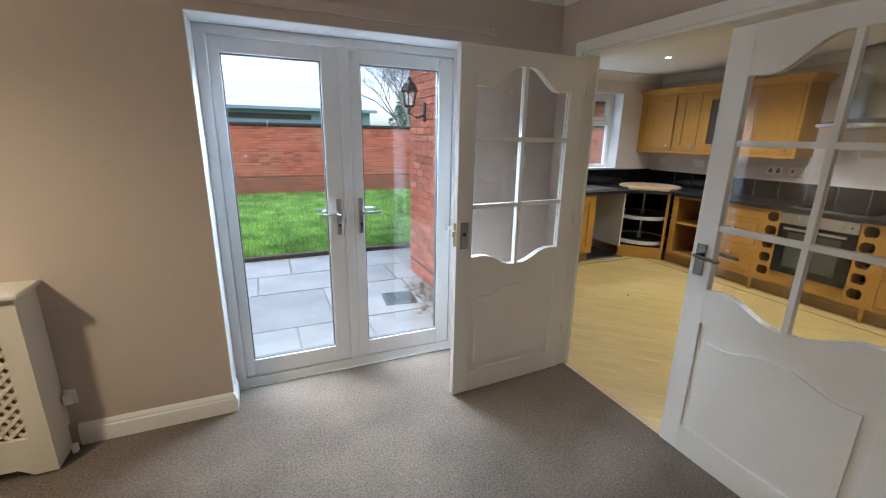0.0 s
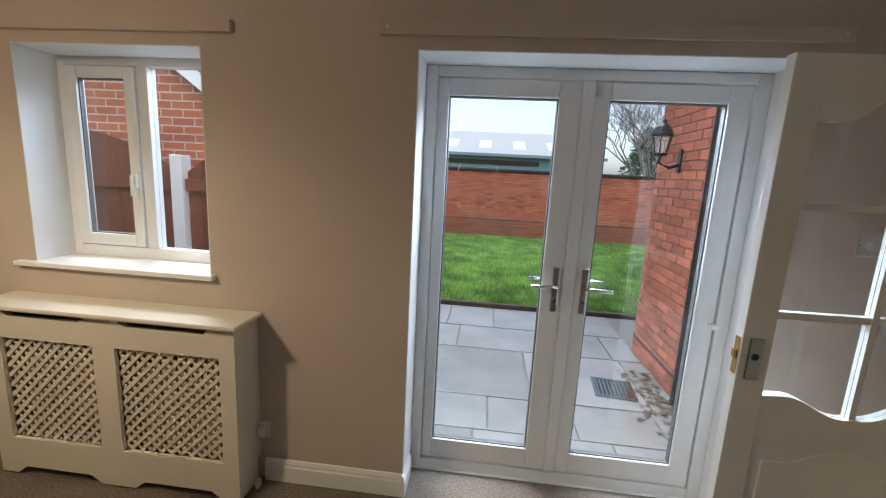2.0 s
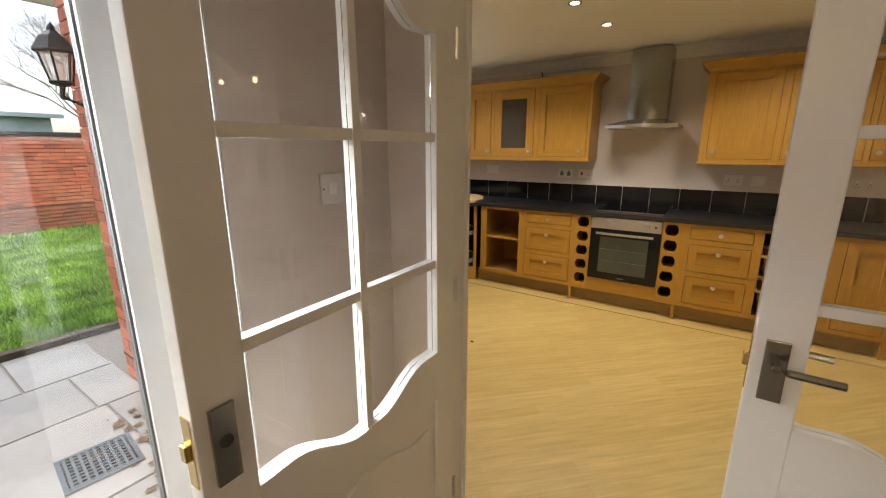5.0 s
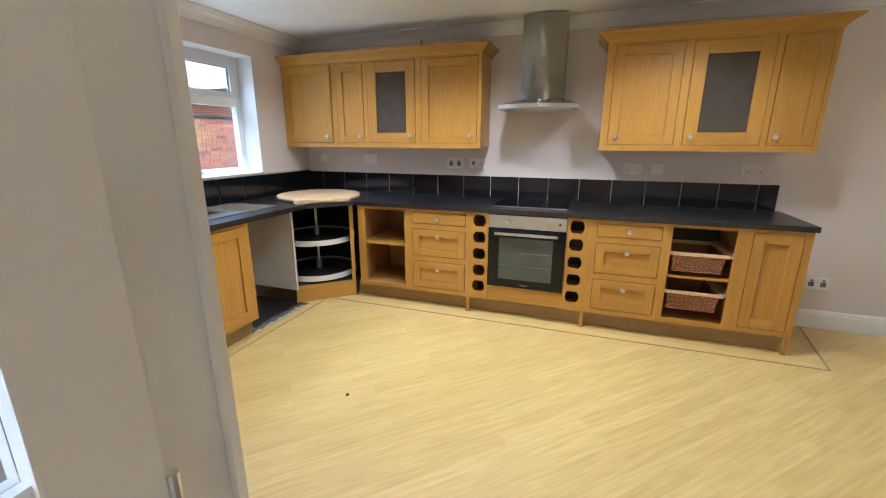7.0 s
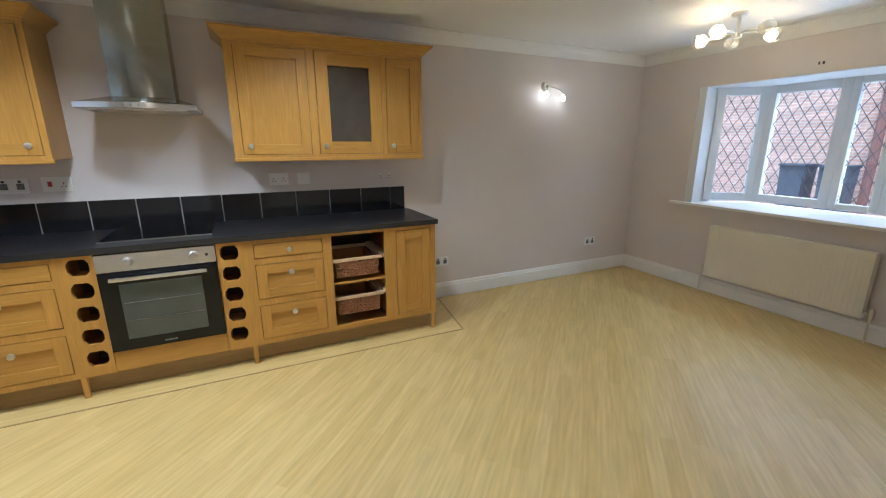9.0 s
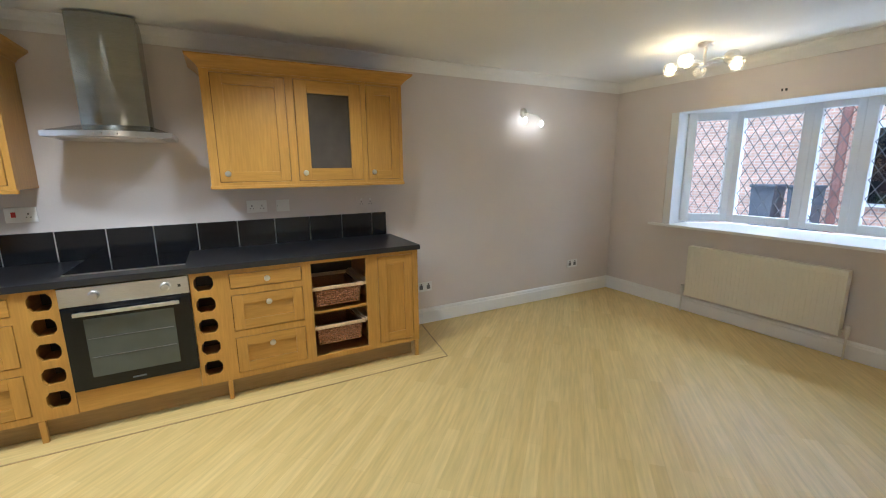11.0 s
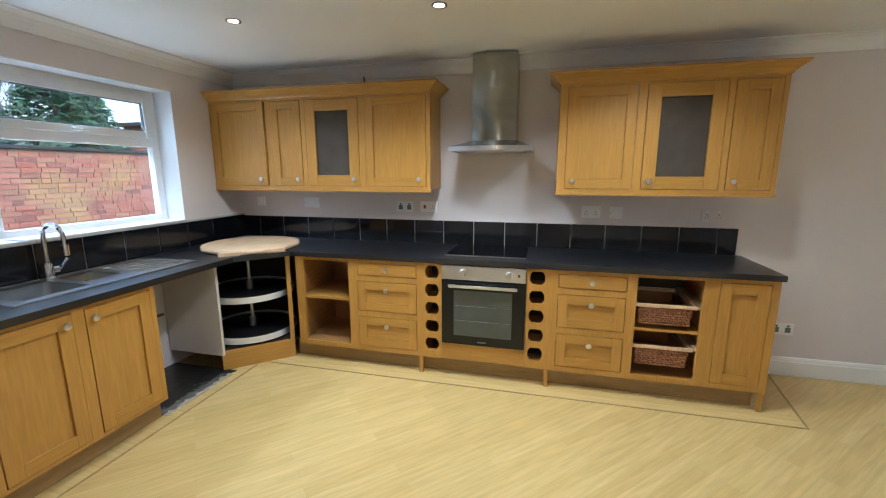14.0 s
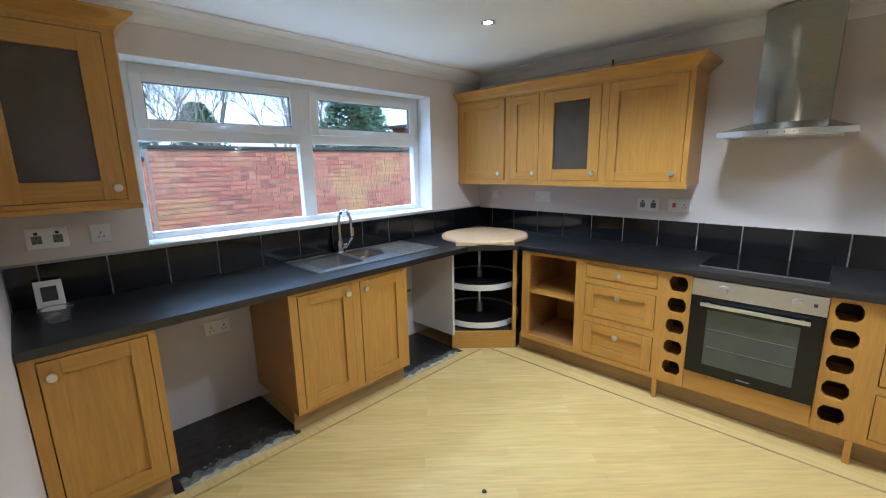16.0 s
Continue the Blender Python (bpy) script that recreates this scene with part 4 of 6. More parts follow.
single("oven_plinth_panel", Shape(E).box(xa - 0.002, xb, 0.0, 0.02, 0.135, 0.262), M_OAK_H, "plain oak panel under the oven", "panel")
# hob
hob = thing("hob", (5.27, 2.35, 0.9), "black glass ceramic hob set in the worktop", "hob")
part(hob, "glass_top", Shape().box(5.03, 5.50, 2.055, 2.640, 0.901, 0.907, 0.002), M_BLACKG)
part(hob, "edge_trim", Shape().box(5.022, 5.030, 2.055, 2.640, 0.901, 0.908), M_STEEL_H)

# basket unit
u = base_unit("basket_unit", E, -1.362, -0.895, "oak open unit with two wicker drawers")
face(u, E, -1.362, -0.895, 0.13, 0.862, [(-1.333, -0.950, 0.165, 0.838)])
# dark sheet before the oak back, painting the shade behind the baskets
part(u, "back_shade", Shape(E).box(-1.34, -0.92, 0.50, 0.504, 0.15, 0.84), M_INSHADE)
part(u, "runner", Shape(E).box(-1.344, -1.325, 0.02, 0.5, 0.64, 0.66).box(-0.958, -0.915, 0.02, 0.5, 0.64, 0.66).box(-1.344, -1.325, 0.02, 0.5, 0.36, 0.38).box(-0.958, -0.915, 0.02, 0.5, 0.36, 0.38), M_PALEWOOD)
part(u, "divider", Shape(E).box(-1.344, -0.913, 0.03, 0.5, 0.470, 0.486), M_OAK_H)


def basket(z):
    xa, xb = -1.315, -0.985
    b = thing("wicker_basket", (5.15, 1.15, z), "brown woven wicker basket drawer with wooden rim", "basket", "wicker drawers")
    s = Shape(E)
    s.box(xa, xb, 0.02, 0.036, z + 0.118, z + 0.142, 0.004).box(xa, xb, 0.44, 0.455, z + 0.118, z + 0.142).box(xa - 0.02, xa, 0.02, 0.455, z + 0.120, z + 0.142).box(xb, xb + 0.02, 0.02, 0.455, z + 0.120, z + 0.142)
    part(b, "rim", s, M_PALEWOOD, "pale wooden rim")
    s = Shape(E)
    n, rows = 11, 7
    for r in range(rows):
        zz = z + 0.008 + r * 0.016
        inset = 0.018 * (1 - r / rows)
        pts = []
        for k in range(n * 2 + 1):
            x = xa + inset + (xb - xa - 2 * inset) * k / (n * 2)
            pts.append((x, 0.034 + (0.004 if (k + r) % 2 else -0.004), zz))
        s.tube(pts, 0.0075, 5)
    for k in range(n):
        x = xa + 0.02 + (xb - xa - 0.04) * k / (n - 1)
        s.tube([(x, 0.036, z), (x, 0.032, z + 0.118)], 0.005, 5)
    s.box(xa + 0.02, xb - 0.02, 0.04, 0.44, z, z + 0.006)
    s.box(xa + 0.01, xa + 0.02, 0.04, 0.44, z, z + 0.118).box(xb - 0.02, xb - 0.01, 0.04, 0.44, z, z + 0.118).box(xa + 0.02, xb - 0.02, 0.43, 0.44, z, z + 0.118)
    part(b, "weave", s, M_WICKER)


basket(0.518)
basket(0.232)
# end unit
u = base_unit("end_cabinet", E, -0.895, -0.556, "narrow oak cabinet at the end of the run")
face(u, E, -0.895, -0.556, 0.13, 0.862, [(-0.862, -0.585, 0.165, 0.835)])
shaker(u, E, -0.862 + G, -0.585 - G, 0.165 + G, 0.835 - G)
part(u, "end_panel", Shape(E).box(-0.556, -0.540, 0.0, 0.60, 0.13, 0.862), M_OAK_V)
plinth("plinth", E, -3.90, -0.58)
for ly in (2.805, 1.885, 0.562):
    single("unit_leg", Shape().box(4.922, 4.944, ly - 0.014, ly + 0.014, 0, 0.13, 0.002), M_OAK_V, "square oak leg under the unit fronts", "leg", "unit legs")

# window run
N = front_north(0.0, 4.155)
u = base_unit("end_cabinet_window_run", N, 2.095, 2.525, "oak single-door cabinet under the worktop")
face(u, N, 2.095, 2.525, 0.13, 0.862, [(2.140, 2.495, 0.15, 0.838)])
shaker(u, N, 2.140 + G, 2.495 - G, 0.15 + G, 0.838 - G, knob=(2.178, 0.772))
u = base_unit("sink_cabinet", N, 3.13, 3.975, "oak double-door sink cabinet", lid=False)
face(u, N, 3.13, 3.975, 0.13, 0.862, [(3.178, 3.535, 0.15, 0.838), (3.59, 3.945, 0.15, 0.838)])
shaker(u, N, 3.178 + G, 3.535 - G, 0.15 + G, 0.838 - G, knob=(3.495, 0.785))
shaker(u, N, 3.59 + G, 3.945 - G, 0.15 + G, 0.838 - G, knob=(3.628, 0.785))
plinth("plinth", N, 3.13, 3.975)
plinth("plinth", N, 2.095, 2.50)
# bare patches where appliances stood
rng = random.Random(4)


def ragged(xa, xb):
    edge = []
    n = 14
    for i in range(n + 1):
        edge.append((xa + (xb - xa) * i / n, 4.205 + rng.uniform(-0.018, 0.03)))
    return edge + [(xb, YN), (xa, YN)]


s = Shape().prism(ragged(2.50, 3.15), "z", -0.003, 0.002).prism(ragged(3.96, 4.60), "z", -0.003, 0.002)
setting("floor_bare_patch", s, M_SCREED, "black bitumen floor where appliances stood")
dbs = Shape()
for i in range(46):
    x = rng.choice((rng.uniform(2.55, 3.1), rng.uniform(4.0, 4.52)))
    y = 4.23 + abs(rng.gauss(0, 0.07))
    r = rng.uniform(0.002, 0.007)
    dbs.prism([(x + r * math.cos(a + rng.uniform(-.3, .3)) * 1.5, y + r * math.sin(a)) for a in (0, 1.2, 2.4, 3.7, 5.0)], "z", 0.001, 0.004 + r * 0.2)
single("torn_vinyl_scraps", dbs, M_SLAB, "torn pale scraps of old flooring on the bitumen", "debris", kind="stuff")
M_TORN = surface("torn_vinyl_backing", (0.52, 0.46, 0.34), 0.8, grain=0.3, size=30, blotch=0.2)
M_ADHESIVE = surface("old_adhesive", (0.13, 0.135, 0.125), 0.45, grain=0.7, size=26, bump=0.6, bump_size=22, blotch=0.4)


def torn_edge(xa, xb):
    """The ragged lip of torn vinyl and a smear of old adhesive behind it."""
    n = 26
    front, back, far = [], [], []
    for i in range(n + 1):
        x = xa + (xb - xa) * i / n
        front.append((x, 4.185))
        back.append((x, 4.212 + rng.uniform(-0.012, 0.026)))
        far.append((x, 4.25 + rng.uniform(0.0, 0.05)))
    single("torn_vinyl_edge", Shape().prism(front + back[::-1], "z", -0.002, 0.0045), M_TORN, "pale torn edge of the vinyl floor", "torn edge", "torn vinyl edges")
    single("adhesive_smear", Shape().prism([(x, y - 0.004) for x, y in back] + far[::-1], "z", 0.0005, 0.0036), M_ADHESIVE, "grey smear of old adhesive on the bitumen", "smear", "adhesive smears")


torn_edge(2.54, 3.115)
torn_edge(3.985, 4.545)
single("pipe_in_recess", Shape().tube([(3.99, YN - 0.03, 0.44), (4.52, YN - 0.03, 0.44)], 0.011, 8), surface("copper", (0.35, 0.16, 0.08), 0.4, 0.8, grain=0.2, size=40), "dull copper pipe along the wall", "pipe")

# corner carousel unit
PA, PB = Vector((4.585, 4.290, 0)), Vector((4.940, 3.915, 0))
cu = thing("corner_carousel_unit", (4.95, 4.3, 0), "open corner unit with black carousel shelves", "cabinet", "base units")
part(cu, "side_panel", Shape().box(4.560, 4.580, 4.27, YN - 0.01, 0.13, 0.862), M_WHITEPANEL, "off-white melamine side panel")
# inner faces and bottom take the shade of the recess as their colour
part(cu, "inside_panel", Shape().box(4.60, XE - 0.01, YN - 0.03, YN - 0.015, 0.13, 0.862).box(XE - 0.03, XE - 0.012, 3.86, YN - 0.03, 0.13, 0.862).box(4.96, XE - 0.03, 3.845, 3.86, 0.13, 0.862).box(4.581, 4.59, 4.32, YN - 0.03, 0.13, 0.862), M_INSHADE, "inside panels coloured dark for the shade in the recess")
dv = (PB - PA).normalized()
D = Matrix(((dv.x, -dv.y, 0, PA.x), (dv.y, dv.x, 0, PA.y), (0, 0, 1, 0), (0, 0, 0, 1)))
LD = (PB - PA).length
part(cu, "post", Shape(D).box(-0.012, 0.014, 0, 0.03, 0.13, 0.862), M_STEEL_H, "grey metal edge post")
part(cu, "post", Shape(D).box(LD - 0.02, LD + 0.012, 0, 0.03, 0.13, 0.862), M_OAK_V)
part(cu, "plinth_board", Shape(D).box(-0.01, LD + 0.01, 0.0, 0.02, 0, 0.15), M_OAK_H)
s = Shape().prism([(PA.x, PA.y + 0.03), (PB.x + 0.02, PB.y), (XE - 0.04, 3.87), (XE - 0.04, YN - 0.04), (4.6, YN - 0.04)], "z", 0.13, 0.15)
part(cu, "bottom", s, M_INSHADE)
for z in (0.19, 0.52):
    part(cu, "carousel_shelf", Shape().lathe([(0.02, z), (0.345, z), (0.345, z + 0.012), (0.02, z + 0.012)], (5.02, 4.36, 0), n=40), M_BLACKP, "black carousel shelf")
    part(cu, "rim", Shape().lathe([(0.346, z - 0.018), (0.356, z - 0.018), (0.356, z + 0.030), (0.346, z + 0.030), (0.346, z - 0.018)], (5.02, 4.36, 0), n=40), M_SATIN, "bright metal rim", smooth=True)
part(cu, "pole", Shape().lathe([(0.013, 0.15), (0.013, 0.86)], (5.02, 4.36, 0)).lathe([(0.03, 0.53), (0.03, 0.60), (0.013, 0.62)], (5.02, 4.36, 0)).lathe([(0.03, 0.20), (0.03, 0.28), (0.013, 0.30)], (5.02, 4.36, 0)), M_STEEL_H, smooth=True)

# worktops
wt = thing("worktop", (5.2, 3.0, 0.862), "black granite-effect laminate worktop", "worktop")
SX0, SX1, SY0, SY1 = 3.44, 4.04, 4.325, 4.69
s = Shape()
s.box(4.900, XE, 0.525, 3.84, 0.862, 0.900, 0.006)
part(wt, "east_length", s, M_TOP)
s = Shape().prism([(4.53, 4.130), (4.60, 4.130), (4.900, 3.86), (4.900, 3.8405), (XE, 3.8405), (XE, YN), (4.53, YN)], "z", 0.862, 0.8995)
part(wt, "corner_length", s, M_TOP)
s = Shape().box(2.092, SX0, 4.130, YN, 0.862, 0.900).box(SX1, 4.5298, 4.130, YN, 0.862, 0.900).box(SX0, SX1, 4.130, SY0, 0.862, 0.900).box(SX0, SX1, SY1, YN, 0.862, 0.900)
part(wt, "window_length", s, M_TOP)
s = Shape().lathe([(0.0, 0.903), (0.355, 0.903), (0.372, 0.909), (0.374, 0.925), (0.366, 0.935), (0.0, 0.936)], (5.00, 4.285, 0), n=56)
cb = thing("corner_chopping_board", (5.0, 4.285, 0.9), "round pale wooden board over the corner unit", "chopping board")
part(cb, "board", s, M_PALEWOOD, smooth=True)
part(cb, "apron", Shape(D).box(0.03, LD - 0.02, -0.055, -0.02, 0.862, 0.930, 0.006), M_PALEWOOD)

# sink and tap
sk = thing("sink", (3.9, 4.5, 0.9), "stainless steel one-and-a-half bowl sink with drainer", "sink")
z0, z1 = 0.900, 0.9055
B1, B2 = (3.47, 3.77, 4.345, 4.665), (3.815, 4.015, 4.43, 4.655)
s = Shape()
s.box(3.40, 3.47, 4.285, 4.735, z0, z1).box(3.47, 4.03, 4.285, 4.345, z0, z1).box(3.77, 3.815, 4.345, 4.665, z0, z1).box(3.47, 4.03, 4.665, 4.735, z0, z1)
s.box(3.815, 4.03, 4.345, 4.43, z0, z1).box(3.815, 4.015, 4.655, 4.665, z0, z1).box(4.015, 4.03, 4.43, 4.665, z0, z1)
s.box(4.03, 4.42, 4.285, 4.735, z0, z1 - 0.002)
s.box(3.395, 4.425, 4.280, 4.286, z0, z1 + 0.002).box(3.395, 4.425, 4.734, 4.740, z0, z1 + 0.002).box(3.395, 3.401, 4.286, 4.734, z0, z1 + 0.002).box(4.419, 4.425, 4.286, 4.734, z0, z1 + 0.002)
for i in range(7):
    yy = 4.34 + i * 0.055
    s.tube([(4.08, yy, z1 - 0.001), (4.38, yy, z1 - 0.001)], 0.004, 6)
part(sk, "top", s, M_STEEL_H)


def bowl(b, depth):
    x0, x1, y0, y1 = b
    t = bmesh.new()
    c = [t.verts.new((x, y, z)) for x in (x0, x1) for y in (y0, y1) for z in (0.905 - depth, 0.905)]
    for f in ((0, 1, 3, 2), (4, 6, 7, 5), (0, 4, 5, 1), (2, 3, 7, 6), (0, 2, 6, 4)):
        t.faces.new([c[i] for i in f])
    low = [e for e in t.edges if not (e.verts[0].co.z > 0.9 and e.verts[1].co.z > 0.9)]
    bmesh.ops.bevel(t, geom=low, offset=0.035, segments=4, affect="EDGES", profile=0.5)
    s = Shape()
    s.take(t)
    part(sk, "bowl", s, M_STEEL_H, smooth=True)
    part(sk, "drain", Shape().lathe([(0.03, 0.906 - depth), (0.036, 0.909 - depth), (0.02, 0.911 - depth), (0.0, 0.908 - depth)], ((x0 + x1) / 2, (y0 + y1) / 2, 0)), M_CHROME, smooth=True)


bowl(B1, 0.16)
bowl(B2, 0.10)
tp = thing("kitchen_tap", (3.81, 4.70, 0.905), "chrome mixer tap with tall curved spout", "tap")
tx, ty = 3.81, 4.70
part(tp, "base", Shape().lathe([(0.032, 0.905), (0.032, 0.915), (0.025, 0.922), (0.024, 0.985), (0.018, 1.0)], (tx, ty, 0)), M_CHROME, smooth=True)
arc = [(tx, ty, 0.98), (tx, ty, 1.15)] + [(tx + 0.005 * i / 8, ty - 0.075 + 0.075 * math.cos(math.pi * i / 8), 1.15 + 0.075 * math.sin(math.pi * i / 8)) for i in range(1, 9)] + [(tx + 0.006, ty - 0.15, 1.10)]
part(tp, "spout", Shape().tube(arc, 0.013, 12), M_CHROME, smooth=True)
part(tp, "nozzle", Shape().lathe([(0.017, 1.05), (0.018, 1.11)], (tx + 0.006, ty - 0.15, 0)), M_CHROME, smooth=True)
part(tp, "lever", Shape().tube([(tx + 0.02, ty, 0.955), (tx + 0.055, ty - 0.01, 0.96), (tx + 0.095, ty - 0.02, 1.01)], 0.009, 8).lathe([(0.02, 0.018), (0.02, 0.05)], (tx, ty, 0.955), "x", 12), M_CHROME, smooth=True)


# ---------------------------------------------------------------- wall cabinets
def cornice(m, xa, xb, depth, z, left=True, right=True):
    """Oak crown moulding that flares outward round the front and the free ends."""
    s = Shape(m)
    prof = [(0.0, 0.0), (0.006, 0.0), (0.012, 0.012), (0.030, 0.030), (0.058, 0.052), (0.068, 0.060), (0.070, 0.072), (0.0, 0.072)]
    rings = []
    la, ra = (1 if left else 0), (1 if right else 0)
    for o, h in prof:
        rings.append([s.v((xa - la * o, depth, z + h)), s.v((xa - la * o, -o, z + h)), s.v((xb + ra * o, -o, z + h)), s.v((xb + ra * o, depth, z + h))])
    n = len(rings)
    for i in range(n):
        a, b = rings[i], rings[(i + 1) % n]
        for k in range(3):
            s.face([a[k], a[k + 1], b[k + 1], b[k]])
    for k in (0, 3):
        s.face([r[k] for r in rings])
    s.box(xa, xb, 0.0, depth, z + 0.06, z + 0.068)
    return s


def wall_cabinet(name, m, xa, xb, depth, doors, label, left=True, right=True, z0=1.372, z1=2.095):
    c = m @ Vector(((xa + xb) / 2, depth / 2, 0))
    u = thing(name, (c.x, c.y, z0), label, "wall cabinet", "wall units")
    part(u, "carcase", Shape(m).box(xa, xb, 0.024, depth, z0, z1), M_OAK_V)
    holes = [(a, b, z0 + 0.022, z1 - 0.018) for a, b, *_ in doors]
    face(u, m, xa, xb, z0, z1, holes)
    for a, b, glass, kx, aj in doors:
        shaker(u, m, a + G, b - G, z0 + 0.022 + G, z1 - 0.018 - G, glass=glass, knob=(kx, z0 + 0.078), ajar=aj, rail=0.085 if glass else 0.065)
    # sheet behind the doors, coloured as the shade in the gaps between them
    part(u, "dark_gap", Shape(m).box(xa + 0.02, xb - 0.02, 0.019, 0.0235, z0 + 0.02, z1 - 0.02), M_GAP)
    part(u, "crown", cornice(m, xa, xb, depth, z1, left, right), M_OAK_H)
    part(u, "light_rail", Shape(m).box(xa - (0.006 if left else 0), xb + (0.006 if right else 0), -0.008, 0.02, z0 - 0.022, z0 + 0.002, 0.004), M_OAK_H)
    return u


WE = front_east(0.0, 5.21)
DP = XE - 5.21 - 0.002
wall_cabinet("wall_cabinet", WE, -4.772, -2.805, DP, [(-4.755, -4.225, False, -4.275, 1.6), (-4.175, -3.895, False, -3.935, 0), (-3.855, -3.388, True, -3.43, 0), (-3.335, -2.835, False, -2.89, 0)],
             "oak wall cabinet with four doors and flared cornice", left=False)
wall_cabinet("wall_cabinet", WE, -1.868, -0.518, DP, [(-1.815, -1.368, False, -1.765, 0), (-1.315, -0.842, True, -1.27, 0), (-0.806, -0.545, False, -0.765, 0)],
             "oak wall cabinet with glazed middle door", z0=1.365)
WN = front_north(0.0, 4.445)
wall_cabinet("wall_cabinet", WN, 2.094, 2.600, YN - 4.445 - 0.002, [(2.120, 2.555, True, 2.520, 0)], "oak wall cabinet with a dark glass door", left=False, z0=1.385, z1=2.140)
s = Shape().tube([(5.26, 3.345, 2.16), (5.26, 3.345, 2.215), (5.262, 3.35, 2.235)], 0.006, 6)
single("cable_stub", s, M_BLACKP, "short dark cable end above the wall cabinet", "cable")

# extractor hood
hd = thing("extractor_hood", (5.4, 2.34, 1.66), "stainless steel chimney extractor hood", "extractor hood")


def bowed(ya, yb, front, bow, n=12):
    pts = [(XE - 0.002, ya)]
    for i in range(n + 1):
        u = i / n
        pts.append((front - bow * math.sin(math.pi * u), ya + (yb - ya) * u))
    pts.append((XE - 0.002, yb))
    return pts


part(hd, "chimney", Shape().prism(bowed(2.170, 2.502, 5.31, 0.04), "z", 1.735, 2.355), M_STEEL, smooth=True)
s = Shape()
lo, hi = bowed(2.06, 2.62, 5.10, 0.07), bowed(2.165, 2.507, 5.305, 0.04)
a = [s.v((x, y, 1.690)) for x, y in lo]
b = [s.v((x, y, 1.738)) for x, y in hi]
for i in range(len(a)):
    j = (i + 1) % len(a)
    s.face([a[i], a[j], b[j], b[i]])
s.face(a[::-1])
s.face(b)
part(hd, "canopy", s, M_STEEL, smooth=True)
part(hd, "canopy_edge", Shape().prism(bowed(2.045, 2.645, 5.12, 0.09), "z", 1.658, 1.688), M_STEEL_H, "polished canopy edge", smooth=True)
part(hd, "filter", Shape().box(5.12, 5.48, 2.10, 2.58, 1.652, 1.658), M_NICKEL)
s = Shape()
for i in range(4):
    s.lathe([(0.004, 0), (0.004, -0.004)], (5.031, 2.29 + i * 0.035, 1.673), "x", 10)
part(hd, "button", s, M_CHROME)


# ---------------------------------------------------------------- wall tiles
def socket(name, m, x, z, w, h, label, slots="double", mat=None, group="sockets"):
    """An electrical plate on a wall; local x across, y into the wall."""
    c = m @ Vector((x, 0, z))
    u = thing(name, c, label, "socket", group)
    mat = mat or M_PLASTIC
    part(u, "plate", Shape(m).box(x - w / 2, x + w / 2, -0.009, 0.0, z - h / 2, z + h / 2, 0.003), mat)
    s = Shape(m)
    r = Shape(m)
    if slots in ("double", "single"):
        for cx in ((x - w * 0.25, x + w * 0.25) if slots == "double" else (x,)):
            s.box(cx - 0.003, cx + 0.003, -0.0105, -0.009, z + 0.0, z + 0.010)
            s.box(cx - 0.013, cx - 0.007, -0.0105, -0.009, z - 0.018, z - 0.012).box(cx + 0.007, cx + 0.013, -0.0105, -0.009, z - 0.018, z - 0.012)
            r.box(cx - 0.007, cx + 0.007, -0.0125, -0.009, z + 0.018, z + 0.032, 0.001)
        part(u, "pin_hole", s, M_SLOT)
        part(u, "rocker", r, M_SLOT if mat is M_SATIN else M_PLASTIC)
        if mat is M_SATIN:
            for cx in ((x - w * 0.25, x + w * 0.25) if slots == "double" else (x,)):
                part(u, "insert", Shape(m).box(cx - 0.018, cx + 0.018, -0.0102, -0.009, z - 0.024, z + 0.014), M_SEAL, "grey socket insert")
    elif slots == "switch":
        r.box(x - 0.012, x + 0.012, -0.013, -0.009, z - 0.016, z + 0.016, 0.001)
        part(u, "rocker", r, M_PLASTIC)
        s.box(x - w * 0.42, x - w * 0.38, -0.0105, -0.009, z - 0.003, z + 0.003)
        part(u, "screw", s, M_SLOT)
    elif slots == "cooker":
        r.box(x - w * 0.30, x - w * 0.16, -0.013, -0.009, z - 0.014, z + 0.018, 0.001)
        part(u, "red_rocker", r, M_RED, "red rocker switch")
        s.box(x + w * 0.20, x + w * 0.24, -0.0105, -0.009, z, z + 0.010).box(x + w * 0.13, x + w * 0.17, -0.0105, -0.009, z - 0.018, z - 0.012).box(x + w * 0.27, x + w * 0.31, -0.0105, -0.009, z - 0.018, z - 0.012)
        part(u, "pin_hole", s, M_SLOT)
    return u


WALL_E = front_east(0.0, XE)
WALL_N = front_north(0.0, YN)
socket("switch_plate", WALL_E, -4.57, 1.235, 0.085, 0.085, "grey metal switch plate", "switch", M_SATIN)
socket("socket", WALL_E, -4.03, 1.233, 0.155, 0.095, "chrome double socket with white inserts", "switch", M_SATIN)
socket("socket", WALL_E, -3.125, 1.21, 0.155, 0.092, "chrome double socket above the worktop", "double", M_SATIN)
socket("cooker_switch", WALL_E, -2.91, 1.212, 0.150, 0.092, "white cooker switch with red rocker and socket", "cooker")
socket("socket", WALL_E, -1.59, 1.196, 0.140, 0.092, "white double socket above the worktop", "double")
socket("switch_plate", WALL_E, -1.406, 1.194, 0.095, 0.090, "white single switch plate", "switch")
socket("socket", WALL_E, -0.74, 1.19, 0.155, 0.092, "wall-coloured painted double socket", "double", M_WALL_K)
socket("socket", WALL_E, -0.20, 0.36, 0.15, 0.09, "chrome double socket above the skirting", "double", M_SATIN)
socket("socket", WALL_E, 1.694, 0.368, 0.15, 0.09, "grey metal double socket above the skirting", "double", M_SATIN)
socket("socket", WALL_N, 2.265, 1.228, 0.15, 0.10, "chrome double socket above the worktop", "double", M_SATIN)
